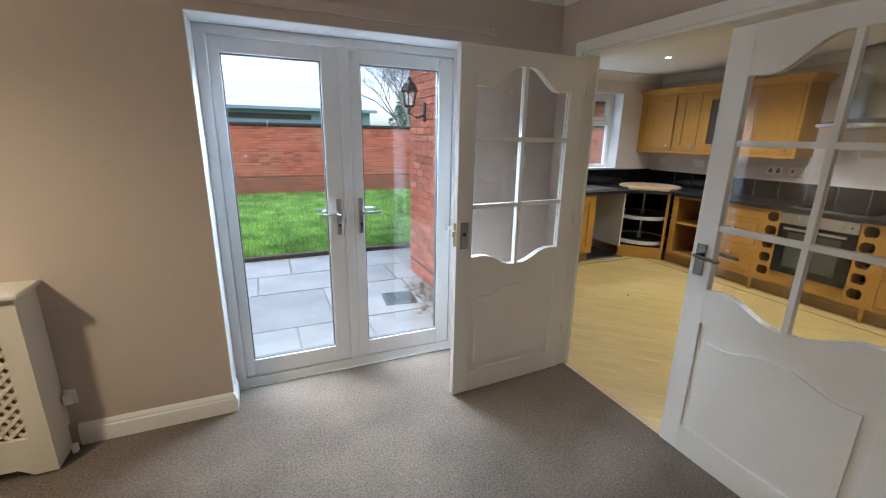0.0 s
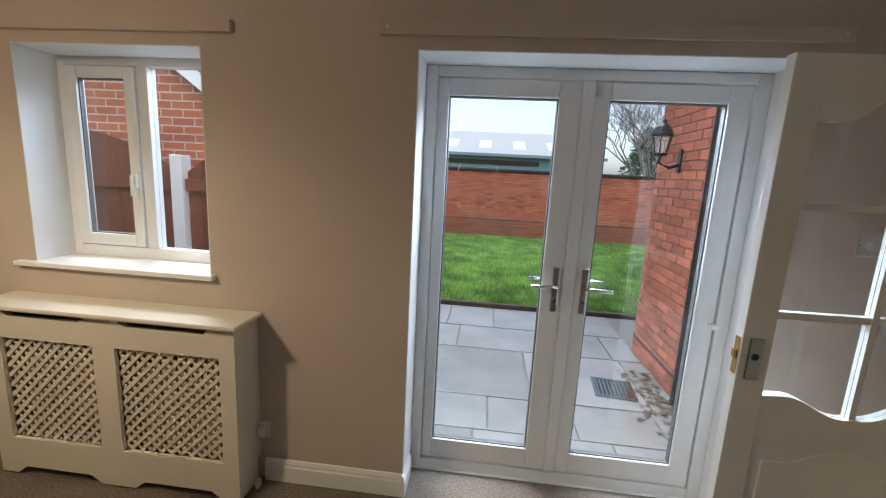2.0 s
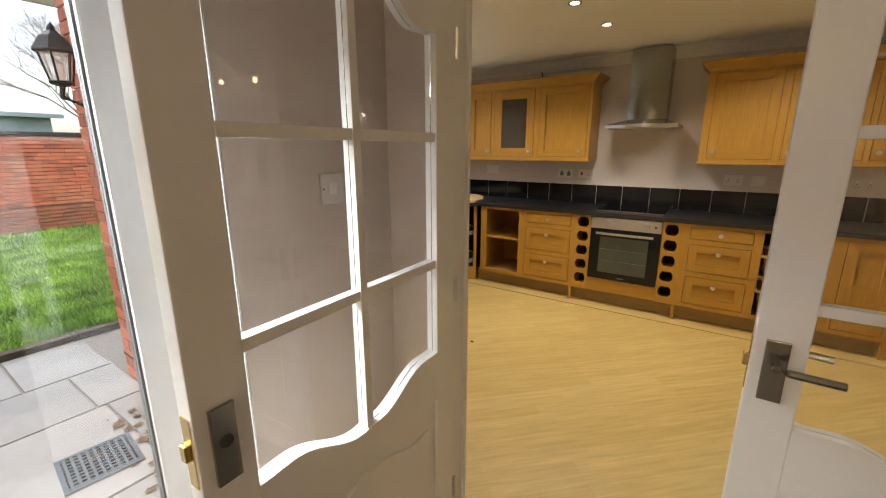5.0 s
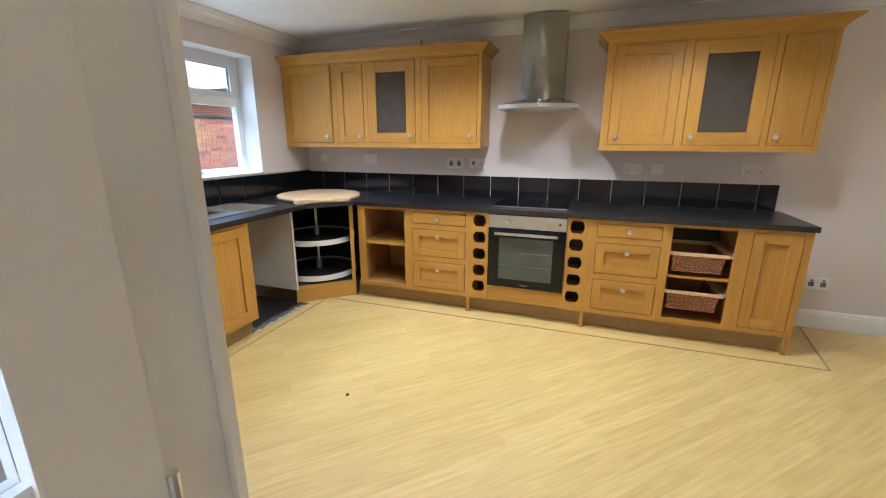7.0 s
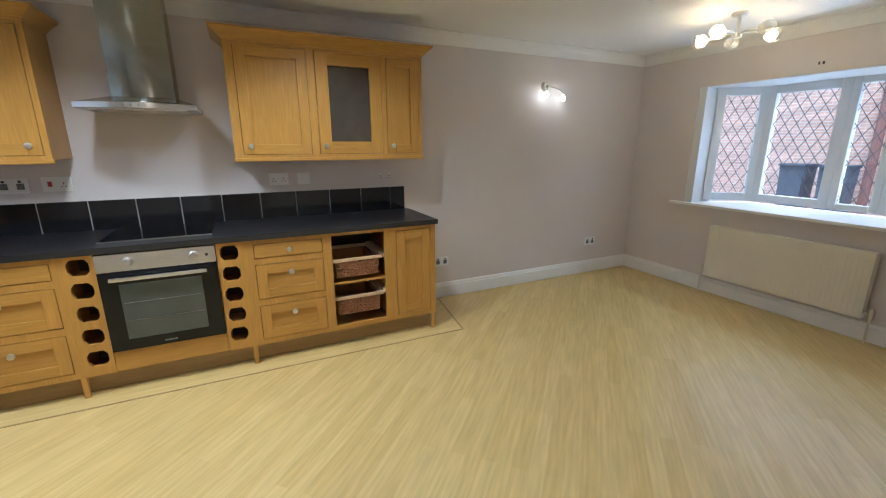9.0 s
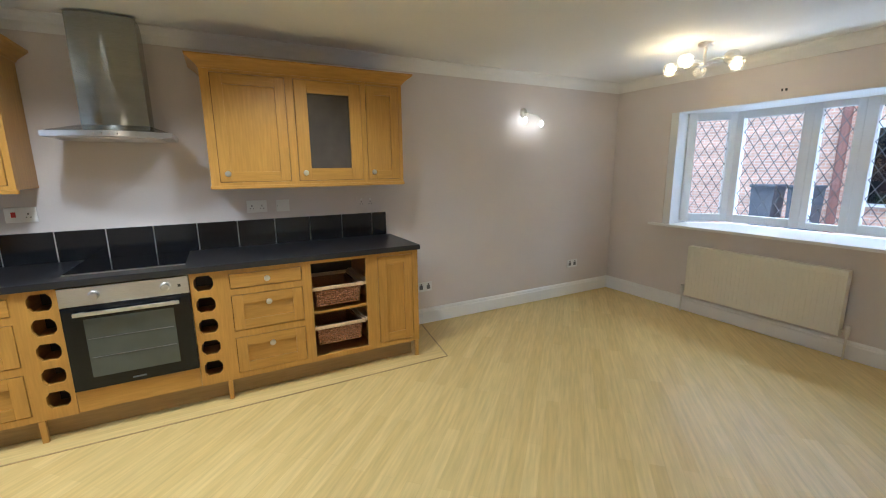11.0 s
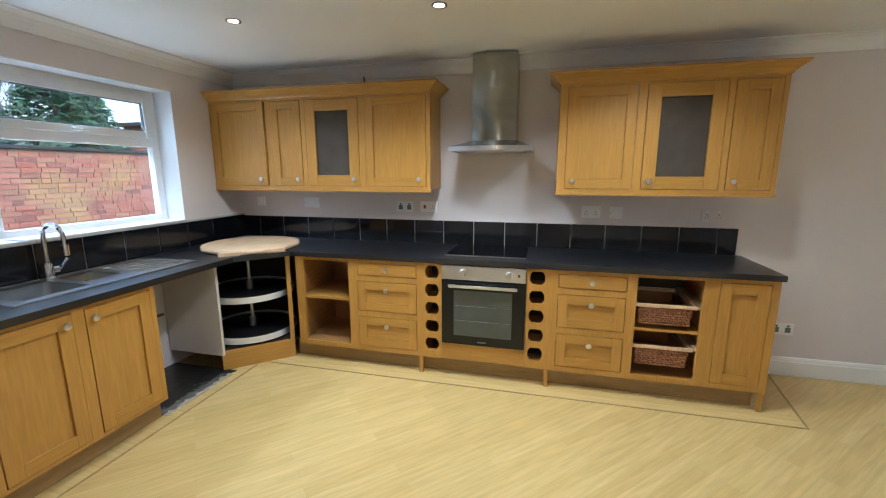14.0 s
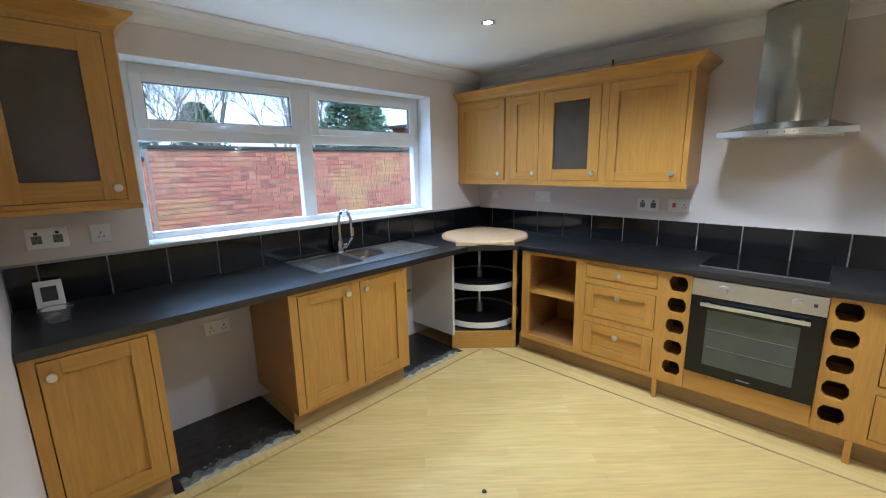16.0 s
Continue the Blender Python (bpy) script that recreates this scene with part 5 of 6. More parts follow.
socket("socket", WALL_N, 2.465, 1.225, 0.085, 0.095, "white single socket above the tiles", "single")
socket("socket", WALL_N, 2.94, 0.57, 0.145, 0.09, "white double socket in the appliance recess", "double")
# wall switch seen through the open door's glass
WALL_D = front_north(0.0, YF)
socket("switch_plate", WALL_D, 1.78, 1.36, 0.088, 0.088, "grey metal light switch on plaster", "switch", M_NICKEL)

# ---------------------------------------------------------------- kitchen window
kw = thing("window_kitchen", (3.75, 4.98, 1.12), "wide white plastic window with two top lights", "window", kind="structure")
x0, x1, z0, z1 = KW
s = Shape()
YA, YB = 4.945, 5.005
s.box(x0, x0 + 0.06, YA, YB, z0 + 0.01, z1, 0.005).box(x1 - 0.06, x1, YA, YB, z0 + 0.01, z1, 0.005)
s.box(x0 + 0.06, x1 - 0.06, YA, YB, z0 + 0.01, z0 + 0.05, 0.005).box(x0 + 0.06, x1 - 0.06, YA, YB, z1 - 0.055, z1, 0.005)
s.box(3.685, 3.785, YA, YB, z0 + 0.05, z1 - 0.055, 0.005)
s.box(x0 + 0.06, 3.685, YA, YB, 1.70, 1.77, 0.005).box(3.785, x1 - 0.06, YA, YB, 1.70, 1.77, 0.005)
part(kw, "frame", s, M_UPVC)
for a, b in ((x0 + 0.06, 3.685), (3.785, x1 - 0.06)):
    pane(kw, a, b, 4.975, z0 + 0.05, 1.70)
    sash(kw, a - 0.006, b + 0.006, a + 0.055, b - 0.055, 4.925, 4.972, 1.765, z1 - 0.052, 1.815, z1 - 0.10)
    c = (a + b) / 2
    part(kw, "handle", Shape().box(c - 0.03, c + 0.03, 4.910, 4.925, 1.775, 1.80, 0.004).tube([(c, 4.91, 1.787), (c, 4.895, 1.787), (c - 0.09, 4.895, 1.79)], 0.007), M_PLASTIC)
setting("trim_kitchen_reveal", Shape().box(x0, x0 + 0.004, YN, YA, z0 + 0.01, z1).box(x1 - 0.004, x1, YN, YA, z0 + 0.01, z1).box(x0 + 0.004, x1 - 0.004, YN, YA, z1 - 0.004, z1), M_REVEAL, "white painted window reveal")

# ---------------------------------------------------------------- bay window and radiator
bw = thing("window_bay", (3.7, -2.7, 0.87), "white bay window with diamond leaded panes", "window", kind="structure")
YB0, YB1 = -2.47, -2.80
BX0, BX1 = 2.92, 4.50


def bay_light(p, q, z0, z1, opening):
    """One light of the bay from p to q in plan, with its frame, glass and diamond leading."""
    p, q = Vector((*p, 0)), Vector((*q, 0))
    d = (q - p).normalized()
    L = (q - p).length
    m = Matrix(((d.x, -d.y, 0, p.x), (d.y, d.x, 0, p.y), (0, 0, 1, 0), (0, 0, 0, 1)))
    k = 0.075 if opening else 0.055
    s = Shape(m)
    s.box(0, k, -0.035, 0.035, z0, z1, 0.005).box(L - k, L, -0.035, 0.035, z0, z1, 0.005)
    s.box(k, L - k, -0.035, 0.035, z0, z0 + k, 0.005).box(k, L - k, -0.035, 0.035, z1 - k, z1, 0.005)
    part(bw, "frame", s, M_UPVC)
    g = part(bw, "pane", Shape(m).box(k, L - k, -0.004, 0.004, z0 + k, z1 - k), M_GLASS)
    g.visible_shadow = False
    s = Shape(m)
    xa, xb, za, zb = k, L - k, z0 + k, z1 - k
    sl, pitch = 1.6, 0.15
    for sg in (1, -1):
        c0 = min(za - sg * sl * xa, za - sg * sl * xb)
        c1 = max(zb - sg * sl * xa, zb - sg * sl * xb)
        c = c0 + 0.07
        while c < c1:
            xs = sorted(((za - c) / (sg * sl), (zb - c) / (sg * sl)))
            a, b = max(xa, xs[0]), min(xb, xs[1])
            if b - a > 0.01:
                s.tube([(a, 0.006, sg * sl * a + c), (b, 0.006, sg * sl * b + c)], 0.0035, 4)
            c += pitch
    part(bw, "leading", s, M_LEAD, "dark diamond leading")


ZB0, ZB1 = 0.895, 1.985
bay_light((2.66, YB0), (BX0, YB1), ZB0, ZB1, True)
bay_light((BX0, YB1), (3.545, YB1), ZB0, ZB1, True)
bay_light((3.545, YB1), (3.875, YB1), ZB0, ZB1, False)
bay_light((3.875, YB1), (BX1, YB1), ZB0, ZB1, True)
bay_light((BX1, YB1), (4.80, YB0), ZB0, ZB1, True)
s = Shape().box(4.79, 4.868, YB0 - 0.12, YS - 0.003, ZB0 - 0.026, ZB1 - 0.003).box(2.552, 2.67, YB0 - 0.12, YS - 0.003, ZB0 - 0.026, ZB1 - 0.003)
s.box(2.552, 4.868, YB1 - 0.2, YS - 0.003, ZB1 - 0.002, ZB1 + 0.003).box(2.4, 5.0, YB1 - 0.2, YS - 0.285, ZB1 + 0.003, ZB1 + 0.12)
setting("trim_bay_reveal", s, M_REVEAL, "white painted bay reveal")
s = Shape().prism([(2.45, YS + 0.05), (5.0, YS + 0.05), (5.0, YS), (4.87, YS), (4.87, -2.50), (4.55, -2.88), (2.87, -2.88), (2.55, -2.50), (2.55, YS), (2.45, YS)], "z", 0.845, 0.8695)
setting("sill_bay", s, M_GLOSS, "deep white painted window board in the bay")
setting("wall_bay_outside", Shape().prism([(2.55, YS - 0.28), (2.87, -2.92), (4.55, -2.92), (4.87, YS - 0.28)], "z", -0.1, 0.84), M_PWALL, "brick base of the bay")
kr = thing("radiator", (3.95, YS, 0.15), "cream double panel radiator under the bay window", "radiator")
ra, rb, rz0, rz1 = 3.31, 4.50, 0.185, 0.675
s = Shape().box(ra, rb, -2.222, -2.205, rz0, rz1, 0.006)
s.box(ra, rb, -2.275, -2.205, rz1 - 0.004, rz1 + 0.012, 0.004).box(ra - 0.004, ra, -2.275, -2.205, rz0, rz1 + 0.01).box(rb, rb + 0.004, -2.275, -2.205, rz0, rz1 + 0.01)
n = 34
for i in range(n):
    xx = ra + 0.02 + (rb - ra - 0.04) * i / (n - 1)
    s.box(xx - 0.009, xx + 0.009, -2.206, -2.2015, rz0 + 0.03, rz1 - 0.03, 0.002)
part(kr, "panel", s, M_CREAM)
part(kr, "rear_panel", Shape().box(ra + 0.01, rb - 0.01, -2.272, -2.258, rz0, rz1), M_CREAM)
for vx in (ra - 0.045, rb + 0.045):
    s = Shape().tube([(vx, -2.235, 0.0), (vx, -2.235, 0.235)], 0.008, 8).lathe([(0.016, 0.19), (0.018, 0.20), (0.018, 0.265), (0.014, 0.275)], (vx, -2.235, 0), "z", 14)
    s.tube([(vx, -2.235, 0.225), (vx + (0.05 if vx < ra else -0.05), -2.235, 0.225)], 0.010, 8)
    part(kr, "valve", s, M_NICKEL, "metal radiator valve", smooth=True)

# ---------------------------------------------------------------- lamps that are seen
def downlight(x, y):
    u = thing("downlight", (x, y, H), "recessed ceiling spotlight, lit", "downlight", "ceiling spotlights")
    part(u, "rim", Shape().lathe([(0.030, H + 0.001), (0.030, H - 0.004), (0.042, H - 0.006), (0.045, H - 0.001), (0.045, H + 0.001)], (x, y, 0)), M_CHROME, "chrome rim", smooth=True)
    part(u, "bulb", Shape().lathe([(0.0, H - 0.002), (0.029, H - 0.002), (0.029, H + 0.0015), (0.0, H + 0.0015)], (x, y, 0)), M_BULBW, "glowing lamp face")


for sx, sy in SPOTS:
    downlight(sx, sy)

cl = thing("ceiling_lamp", (4.12, -1.52, H), "chrome ceiling lamp with curved arms and glass shades, lit", "ceiling lamp")
CX, CY = 4.12, -1.52
part(cl, "rose", Shape().lathe([(0.055, H), (0.055, H - 0.018), (0.045, H - 0.026), (0.012, H - 0.030), (0.012, H - 0.135), (0.03, H - 0.14), (0.03, H - 0.165), (0.0, H - 0.17)], (CX, CY, 0)), M_NICKEL, smooth=True)
for i in range(5):
    a = math.radians(20 + 72 * i)
    ux, uy = math.cos(a), math.sin(a)
    zc = H - 0.155
    pts = [(CX + ux * r, CY + uy * r, zc + 0.022 * math.sin(math.pi * r / 0.185)) for r in (0.02, 0.06, 0.10, 0.15, 0.185)]
    part(cl, "arm", Shape().tube(pts, 0.006, 8), M_NICKEL, smooth=True)
    m = Matrix.Translation((CX + ux * 0.185, CY + uy * 0.185, zc)) @ Matrix.Rotation(a, 4, "Z")
    part(cl, "shade", Shape(m).lathe([(0.018, 0.0), (0.042, 0.02), (0.050, 0.05), (0.044, 0.085), (0.041, 0.085), (0.047, 0.05), (0.039, 0.022), (0.016, 0.004)], (0, 0, 0), "x", 20), M_FROST, "clear glass shade", smooth=True).visible_shadow = False
    lit = i in (0, 1, 3)
    part(cl, "bulb", Shape(m).lathe([(0.0, 0.008), (0.018, 0.016), (0.031, 0.045), (0.024, 0.07), (0.0, 0.082)], (0, 0, 0), "x", 14), M_BULB if lit else M_FROST, smooth=True)
    if lit:
        lamp("ceiling_lamp_light", "POINT", (CX + ux * 0.225, CY + uy * 0.225, zc), (0, 0, 0), L_CEIL, AMBER, radius=0.03)

wl = thing("wall_spotlight", (XE, -0.93, 2.0), "chrome wall light with two spots, lit", "wall light")
part(wl, "rose", Shape().lathe([(0.045, 0), (0.045, -0.012), (0.030, -0.030), (0.010, -0.034), (0.010, -0.07)], (XE, -0.93, 2.0), "x"), M_NICKEL, smooth=True)
for dy, dz in ((0.035, -0.075), (-0.17, -0.10)):
    part(wl, "arm", Shape().tube([(XE - 0.06, -0.93, 2.0), (XE - 0.075, -0.93 + dy * 0.7, 2.0 + dz * 0.25), (XE - 0.08, -0.93 + dy, 2.0 + dz * 0.6)], 0.006, 8), M_NICKEL)
    part(wl, "bulb", Shape().lathe([(0.0, -0.034), (0.013, -0.030), (0.020, -0.012), (0.017, 0.008), (0.010, 0.022), (0.0, 0.024)], (XE - 0.08, -0.93 + dy, 2.0 + dz)), M_BULBW, "glowing lamp", smooth=True)
    lamp("wall_light_glow", "POINT", (XE - 0.15, -0.93 + dy, 2.0 + dz - 0.06), (0, 0, 0), L_WALL, (1.0, 0.9, 0.75), radius=0.03)

pl = thing("pendant_lamp", (DLX, DLY, H), "small ceiling lamp with three glass shades, lit", "ceiling lamp")
part(pl, "rose", Shape().lathe([(0.055, H + 0.02), (0.055, H - 0.01), (0.012, H - 0.02), (0.012, H - 0.10), (0.0, H - 0.10)], (DLX, DLY, 0)), M_NICKEL, smooth=True)
for i in range(3):
    a = math.radians(30 + 120 * i)
    ux, uy = math.cos(a), math.sin(a)
    part(pl, "arm", Shape().tube([(DLX, DLY, H - 0.09), (DLX + ux * 0.16, DLY + uy * 0.16, H - 0.08)], 0.006), M_NICKEL)
    part(pl, "bulb", Shape().lathe([(0.0, -0.05), (0.025, -0.03), (0.03, 0.0), (0.02, 0.03), (0.0, 0.035)], (DLX + ux * 0.18, DLY + uy * 0.18, H - 0.09)), M_BULB, smooth=True)

# small things on the worktop and the floor
tub = thing("plastic_tub", (2.235, 4.46, 0.9), "clear plastic tub with small parts", "tub")
part(tub, "body", Shape().lathe([(0.0, 0.902), (0.045, 0.902), (0.056, 0.955), (0.062, 0.957), (0.060, 0.960), (0.053, 0.957), (0.042, 0.906), (0.0, 0.905)], (2.235, 4.46, 0), n=24), M_CLEARP, smooth=True)
s = Shape()
for i in range(12):
    a, r = rng.uniform(0, 6.28), rng.uniform(0, 0.03)
    x, y = 2.235 + r * math.cos(a), 4.46 + r * math.sin(a)
    s.box(x - 0.008, x + 0.008, y - 0.006, y + 0.006, 0.906 + i * 0.002, 0.916 + i * 0.002, 0.002)
part(tub, "contents", s, M_GROUT)
ph = thing("loose_socket_plate", (2.225, 4.66, 0.9), "grey and white socket plates leaning on the tiles", "socket")
m = Matrix.Translation((2.23, 4.64, 0.902)) @ Matrix.Rotation(math.radians(-24), 4, "X")
part(ph, "plate", Shape(m).box(-0.05, 0.05, 0, 0.02, 0, 0.15, 0.004), M_PLASTIC)
part(ph, "insert", Shape(m).box(-0.028, 0.028, -0.004, 0.0, 0.05, 0.12, 0.002), M_SLOT)
single("floor_speck", Shape().lathe([(0.0, 0.0), (0.011, -0.001), (0.010, 0.004), (0.0, 0.006)], (3.53, 3.12, 0), n=8), M_SLOT, "small dark bit of dirt on the floor", "dirt")
single("pipe_clip", Shape().box(-0.705, -0.685, 2.50, 2.53, 0.02, 0.06, 0.004), M_PLASTIC, "small white pipe clip", "clip")
bc = thing("batten_hooks", (3.9, YS, 2.06), "small dark hooks over the bay window", "hook")
part(bc, "hook", Shape().box(3.895, 3.905, YS, YS + 0.012, 2.05, 2.07).box(3.925, 3.932, YS, YS + 0.012, 2.05, 2.07), M_SLOT)

# ---------------------------------------------------------------- outside
ZG = -0.11
setting("ground", Shape().box(-400, 400, -400, 400, ZG - 0.3, ZG - 0.03), M_SOIL, "grass and earth reaching to the horizon")
# lawn of blades
bl = random.Random(11)
verts, faces = [], []
for i in range(60000):
    u = bl.random()
    y = 6.15 + (12.95 - 6.15) * u ** 1.25
    x = bl.uniform(-1.0 - 0.45 * (y - 3), 1.6 + 0.42 * (y - 3))
    h, wd, a = bl.uniform(0.035, 0.085), bl.uniform(0.004, 0.010), bl.uniform(0, 6.28)
    dx, dy = math.cos(a) * wd, math.sin(a) * wd
    lx, ly = bl.uniform(-0.04, 0.04), bl.uniform(-0.04, 0.04)
    k = len(verts)
    verts += [(x - dx, y - dy, ZG - 0.03), (x + dx, y + dy, ZG - 0.03), (x + lx, y + ly, ZG - 0.03 + h)]
    faces.append((k, k + 1, k + 2))
me = bpy.data.meshes.new("lawn")
me.from_pydata(verts, [], faces)
me.materials.append(M_BLADE)
tagged(new("lawn", me), "bright green mown lawn", "lawn", kind="stuff")
setting("lawn_edging", Shape().box(-7, 1.86, 6.05, 6.13, ZG - 0.1, ZG + 0.045, 0.01).box(1.86, 7, 6.05, 6.13, ZG - 0.1, ZG + 0.045, 0.01), M_TIMBER, "dark timber edging between patio and lawn")

gw = setting("garden_wall", Shape().box(-14, 12, 13.062, 13.35, ZG - 0.3, 1.74), M_OLDJOINT, "old red brick garden wall")
setting("garden_wall_coping", Shape().box(-14, 12, 12.99, 13.41, 1.74, 1.81, 0.01), M_COPE, "dark coping on the garden wall")
yw = setting("boundary_wall", Shape().box(3.45, 16, 8.506, 8.75, ZG - 0.3, 1.80).box(9.106, 9.594, 8.406, 8.506, ZG - 0.3, 1.80), M_LIME, "weathered red and yellow brick boundary wall")
setting("boundary_wall_coping", Shape().box(3.45, 16, 8.46, 8.80, 1.80, 1.85, 0.01), M_COPE, "dark coping on the boundary wall")
cl2 = thing("clothes_line_hooks", (0.3, 13.0, 1.8), "small metal line hooks on the wall top", "hook")
part(cl2, "hook", Shape().tube([(-0.6, 12.98, 1.70), (-0.55, 12.9, 1.86)], 0.02, 6).tube([(0.5, 12.98, 1.70), (0.52, 12.9, 1.84)], 0.02, 6), M_NICKEL)

# far industrial building
fb = thing("warehouse", (0, 40, 0), "grey warehouse with pale sheet roof and rooflights", "building")
part(fb, "wall", Shape().box(-40, 9.5, 38, 60, ZG, 3.55), M_METAL_W)
part(fb, "roof", Shape().prism([(37.4, 3.50), (49, 6.6), (60.6, 3.50)], "x", -40.5, 10), M_METAL_R)
part(fb, "gutter", Shape().box(-40.5, 10, 37.2, 37.5, 3.38, 3.62), M_METAL_W)
rl = Shape()
for i in range(9):
    x = -20 + i * 3.2
    rl.prism([(40.2, 4.24), (43.8, 5.20), (43.8, 5.25), (40.2, 4.29)], "x", x, x + 1.1)
part(fb, "rooflight", rl, M_REVEAL)
part(fb, "window_band", Shape().box(-8, 4.5, 37.9, 38.0, 2.7, 3.1), M_INSHADE)


# trees
def bare_tree(x, y, h, seed, label, spread=0.5):
    r = random.Random(seed)
    s = Shape()
    def grow(p, d, length, rad, depth):
        q = p + d * length
        mid = (p + q) / 2 + Vector((r.uniform(-1, 1), r.uniform(-1, 1), 0)) * length * 0.06
        s.tube([p, mid, q], rad, 5 if depth > 2 else 3, rad * 0.62)
        if depth == 0:
            return
        for _ in range(3 if depth > 3 else 4):
            nd = (d + Vector((r.uniform(-1, 1), r.uniform(-1, 1), r.uniform(-0.35, 0.7))) * spread * 1.25).normalized()
            grow(p + d * length * r.uniform(0.55, 1.0), nd, length * r.uniform(0.62, 0.82), rad * 0.55, depth - 1)
    grow(Vector((x, y, ZG)), Vector((0, 0, 1)), h * 0.30, h * 0.014, 6)
    t = thing("bare_tree", (x, y, ZG), label, "tree", "bare trees")
    part(t, "branches", s, M_BARK)


bare_tree(8.2, 21, 8.5, 3, "leafless winter tree with fine branches")
bare_tree(6.2, 17.0, 7.0, 8, "leafless winter tree with spreading limbs", 0.62)
bare_tree(8.3, 15.0, 7.0, 21, "leafless winter tree behind the brick wall", 0.62)
bare_tree(11.0, 17.5, 8.0, 13, "leafless winter tree with spreading limbs", 0.6)


def evergreen(x, y, h, w, seed):
    r = random.Random(seed)
    t = thing("evergreen_tree", (x, y, ZG), "dense dark green evergreen conifer", "tree", "evergreen trees")
    part(t, "trunk", Shape().tube([(x, y, ZG), (x + 0.1, y, h * 0.5), (x, y, h * 0.9)], 0.16, 7, 0.03), M_BARK)
    vs, fs = [], []
    for i in range(5200):
        z = h * (0.12 + 0.88 * r.random() ** 0.8)
        lim = w * (1.05 - z / h) ** 0.6
        a = r.uniform(0, 6.28)
        q = lim * (0.55 + 0.55 * r.random() ** 0.5) * (1 + 0.25 * math.sin(5 * a + 3 * z))
        c = Vector((x + q * math.cos(a), y + q * math.sin(a), z + ZG))
        d = Vector((r.uniform(-1, 1), r.uniform(-1, 1), r.uniform(-0.6, 0.4))).normalized() * r.uniform(0.10, 0.24)
        e = d.orthogonal().normalized() * r.uniform(0.02, 0.06)
        k = len(vs)
        vs += [tuple(c - e), tuple(c + d), tuple(c + e), tuple(c - d * 0.5)]
        fs.append((k, k + 1, k + 2, k + 3))
    me = bpy.data.meshes.new("foliage")
    me.from_pydata(vs, [], fs)
    me.materials.append(M_LEAF)
    ob = new("foliage", me)
    ob.parent = t
    ob.matrix_parent_inverse = Matrix.Translation(-Vector(t.location))
    tagged(ob, kind="stuff")


evergreen(10.9, 15.0, 4.6, 1.5, 5)
evergreen(12.3, 16.0, 4.2, 1.4, 6)
evergreen(8.6, 24.0, 4.6, 1.6, 9)
sh = thing("brick_outhouse", (15.0, 14.0, ZG), "small brick outbuilding beyond the boundary wall", "building")
part(sh, "wall", Shape().box(13.6, 18, 13.0, 16, ZG, 3.0), M_NWALL)
part(sh, "roof", Shape().box(13.4, 18.2, 12.8, 16.2, 3.0, 3.12), M_SLATE)

# neighbour's house and fence beyond the side window
nh = thing("neighbour_garage", (-5, 6, ZG), "orange brick outbuilding gable with white bargeboard", "building")
part(nh, "wall", Shape().prism([(-9.0, ZG), (-1.95, ZG), (-1.95, 1.86), (-5.4, 4.38), (-9.0, 1.75)], "y", 4.6, 8.5), M_NWALL)
part(nh, "bargeboard", Shape().prism([(-1.80, 1.80), (-1.80, 1.95), (-5.4, 4.58), (-5.4, 4.43)], "y", 4.48, 4.6), M_UPVC)
part(nh, "roof", Shape().prism([(-1.75, 1.92), (-1.75, 2.0), (-5.4, 4.68), (-5.4, 4.59)], "y", 4.48, 8.6), M_SLATE)


def fence_panel(xa, xb, y, zt):
    t = thing("garden_fence", ((xa + xb) / 2, y, ZG), "brown stained fence panel with arched top", "fence", "fence panels")
    n = max(3, int((xb - xa) / 0.125))
    w = (xb - xa) / n
    for i in range(n):
        x = xa + i * w
        u0, u1 = i / n, (i + 1) / n
        za, zb = zt - 0.28 * (1 - math.sin(math.pi * u0)) , zt - 0.28 * (1 - math.sin(math.pi * u1))
        part(t, "board", Shape().prism([(x + 0.002, ZG), (x + w - 0.002, ZG), (x + w - 0.002, zb), (x + 0.002, za)], "y", y - 0.01, y + 0.01), M_FENCE)
    part(t, "rail", Shape().box(xa, xb, y - 0.045, y - 0.012, 1.30, 1.40).box(xa, xb, y - 0.045, y - 0.012, 0.25, 0.35), M_FENCE)


fence_panel(-6.0, -4.28, 4.2, 1.78)
fence_panel(-4.2, -2.40, 4.2, 1.78)
fence_panel(-2.26, -1.0, 4.2, 1.74)
single("fence_post", Shape().box(-2.385, -2.275, 4.14, 4.26, ZG, 1.60, 0.01), M_REVEAL, "white painted concrete fence post", "post", "fence posts")
single("fence_post", Shape().box(-4.28, -4.20, 4.15, 4.25, ZG, 1.60, 0.01), M_FENCE, "brown stained wooden fence post", "post", "fence posts")

# beyond the bay window
bh = thing("neighbour_wall", (5, -10.5, ZG), "pale orange brick house wall across the drive", "house")
part(bh, "wall", Shape().box(-14, 24, -10.8, -10.5, ZG, 4.4), M_PWALL)
part(bh, "window_frame", Shape().box(4.3, 5.8, -10.5, -10.44, 0.55, 2.35, 0.01), M_UPVC)
part(bh, "window_glass", Shape().box(4.4, 5.7, -10.44, -10.43, 0.63, 2.2), M_BLACKG)
single("downpipe_brown", Shape().tube([(6.25, -10.40, ZG), (6.25, -10.40, 4.4)], 0.09, 10), M_BROWN, "brown rainwater pipe on the brick wall", "downpipe")


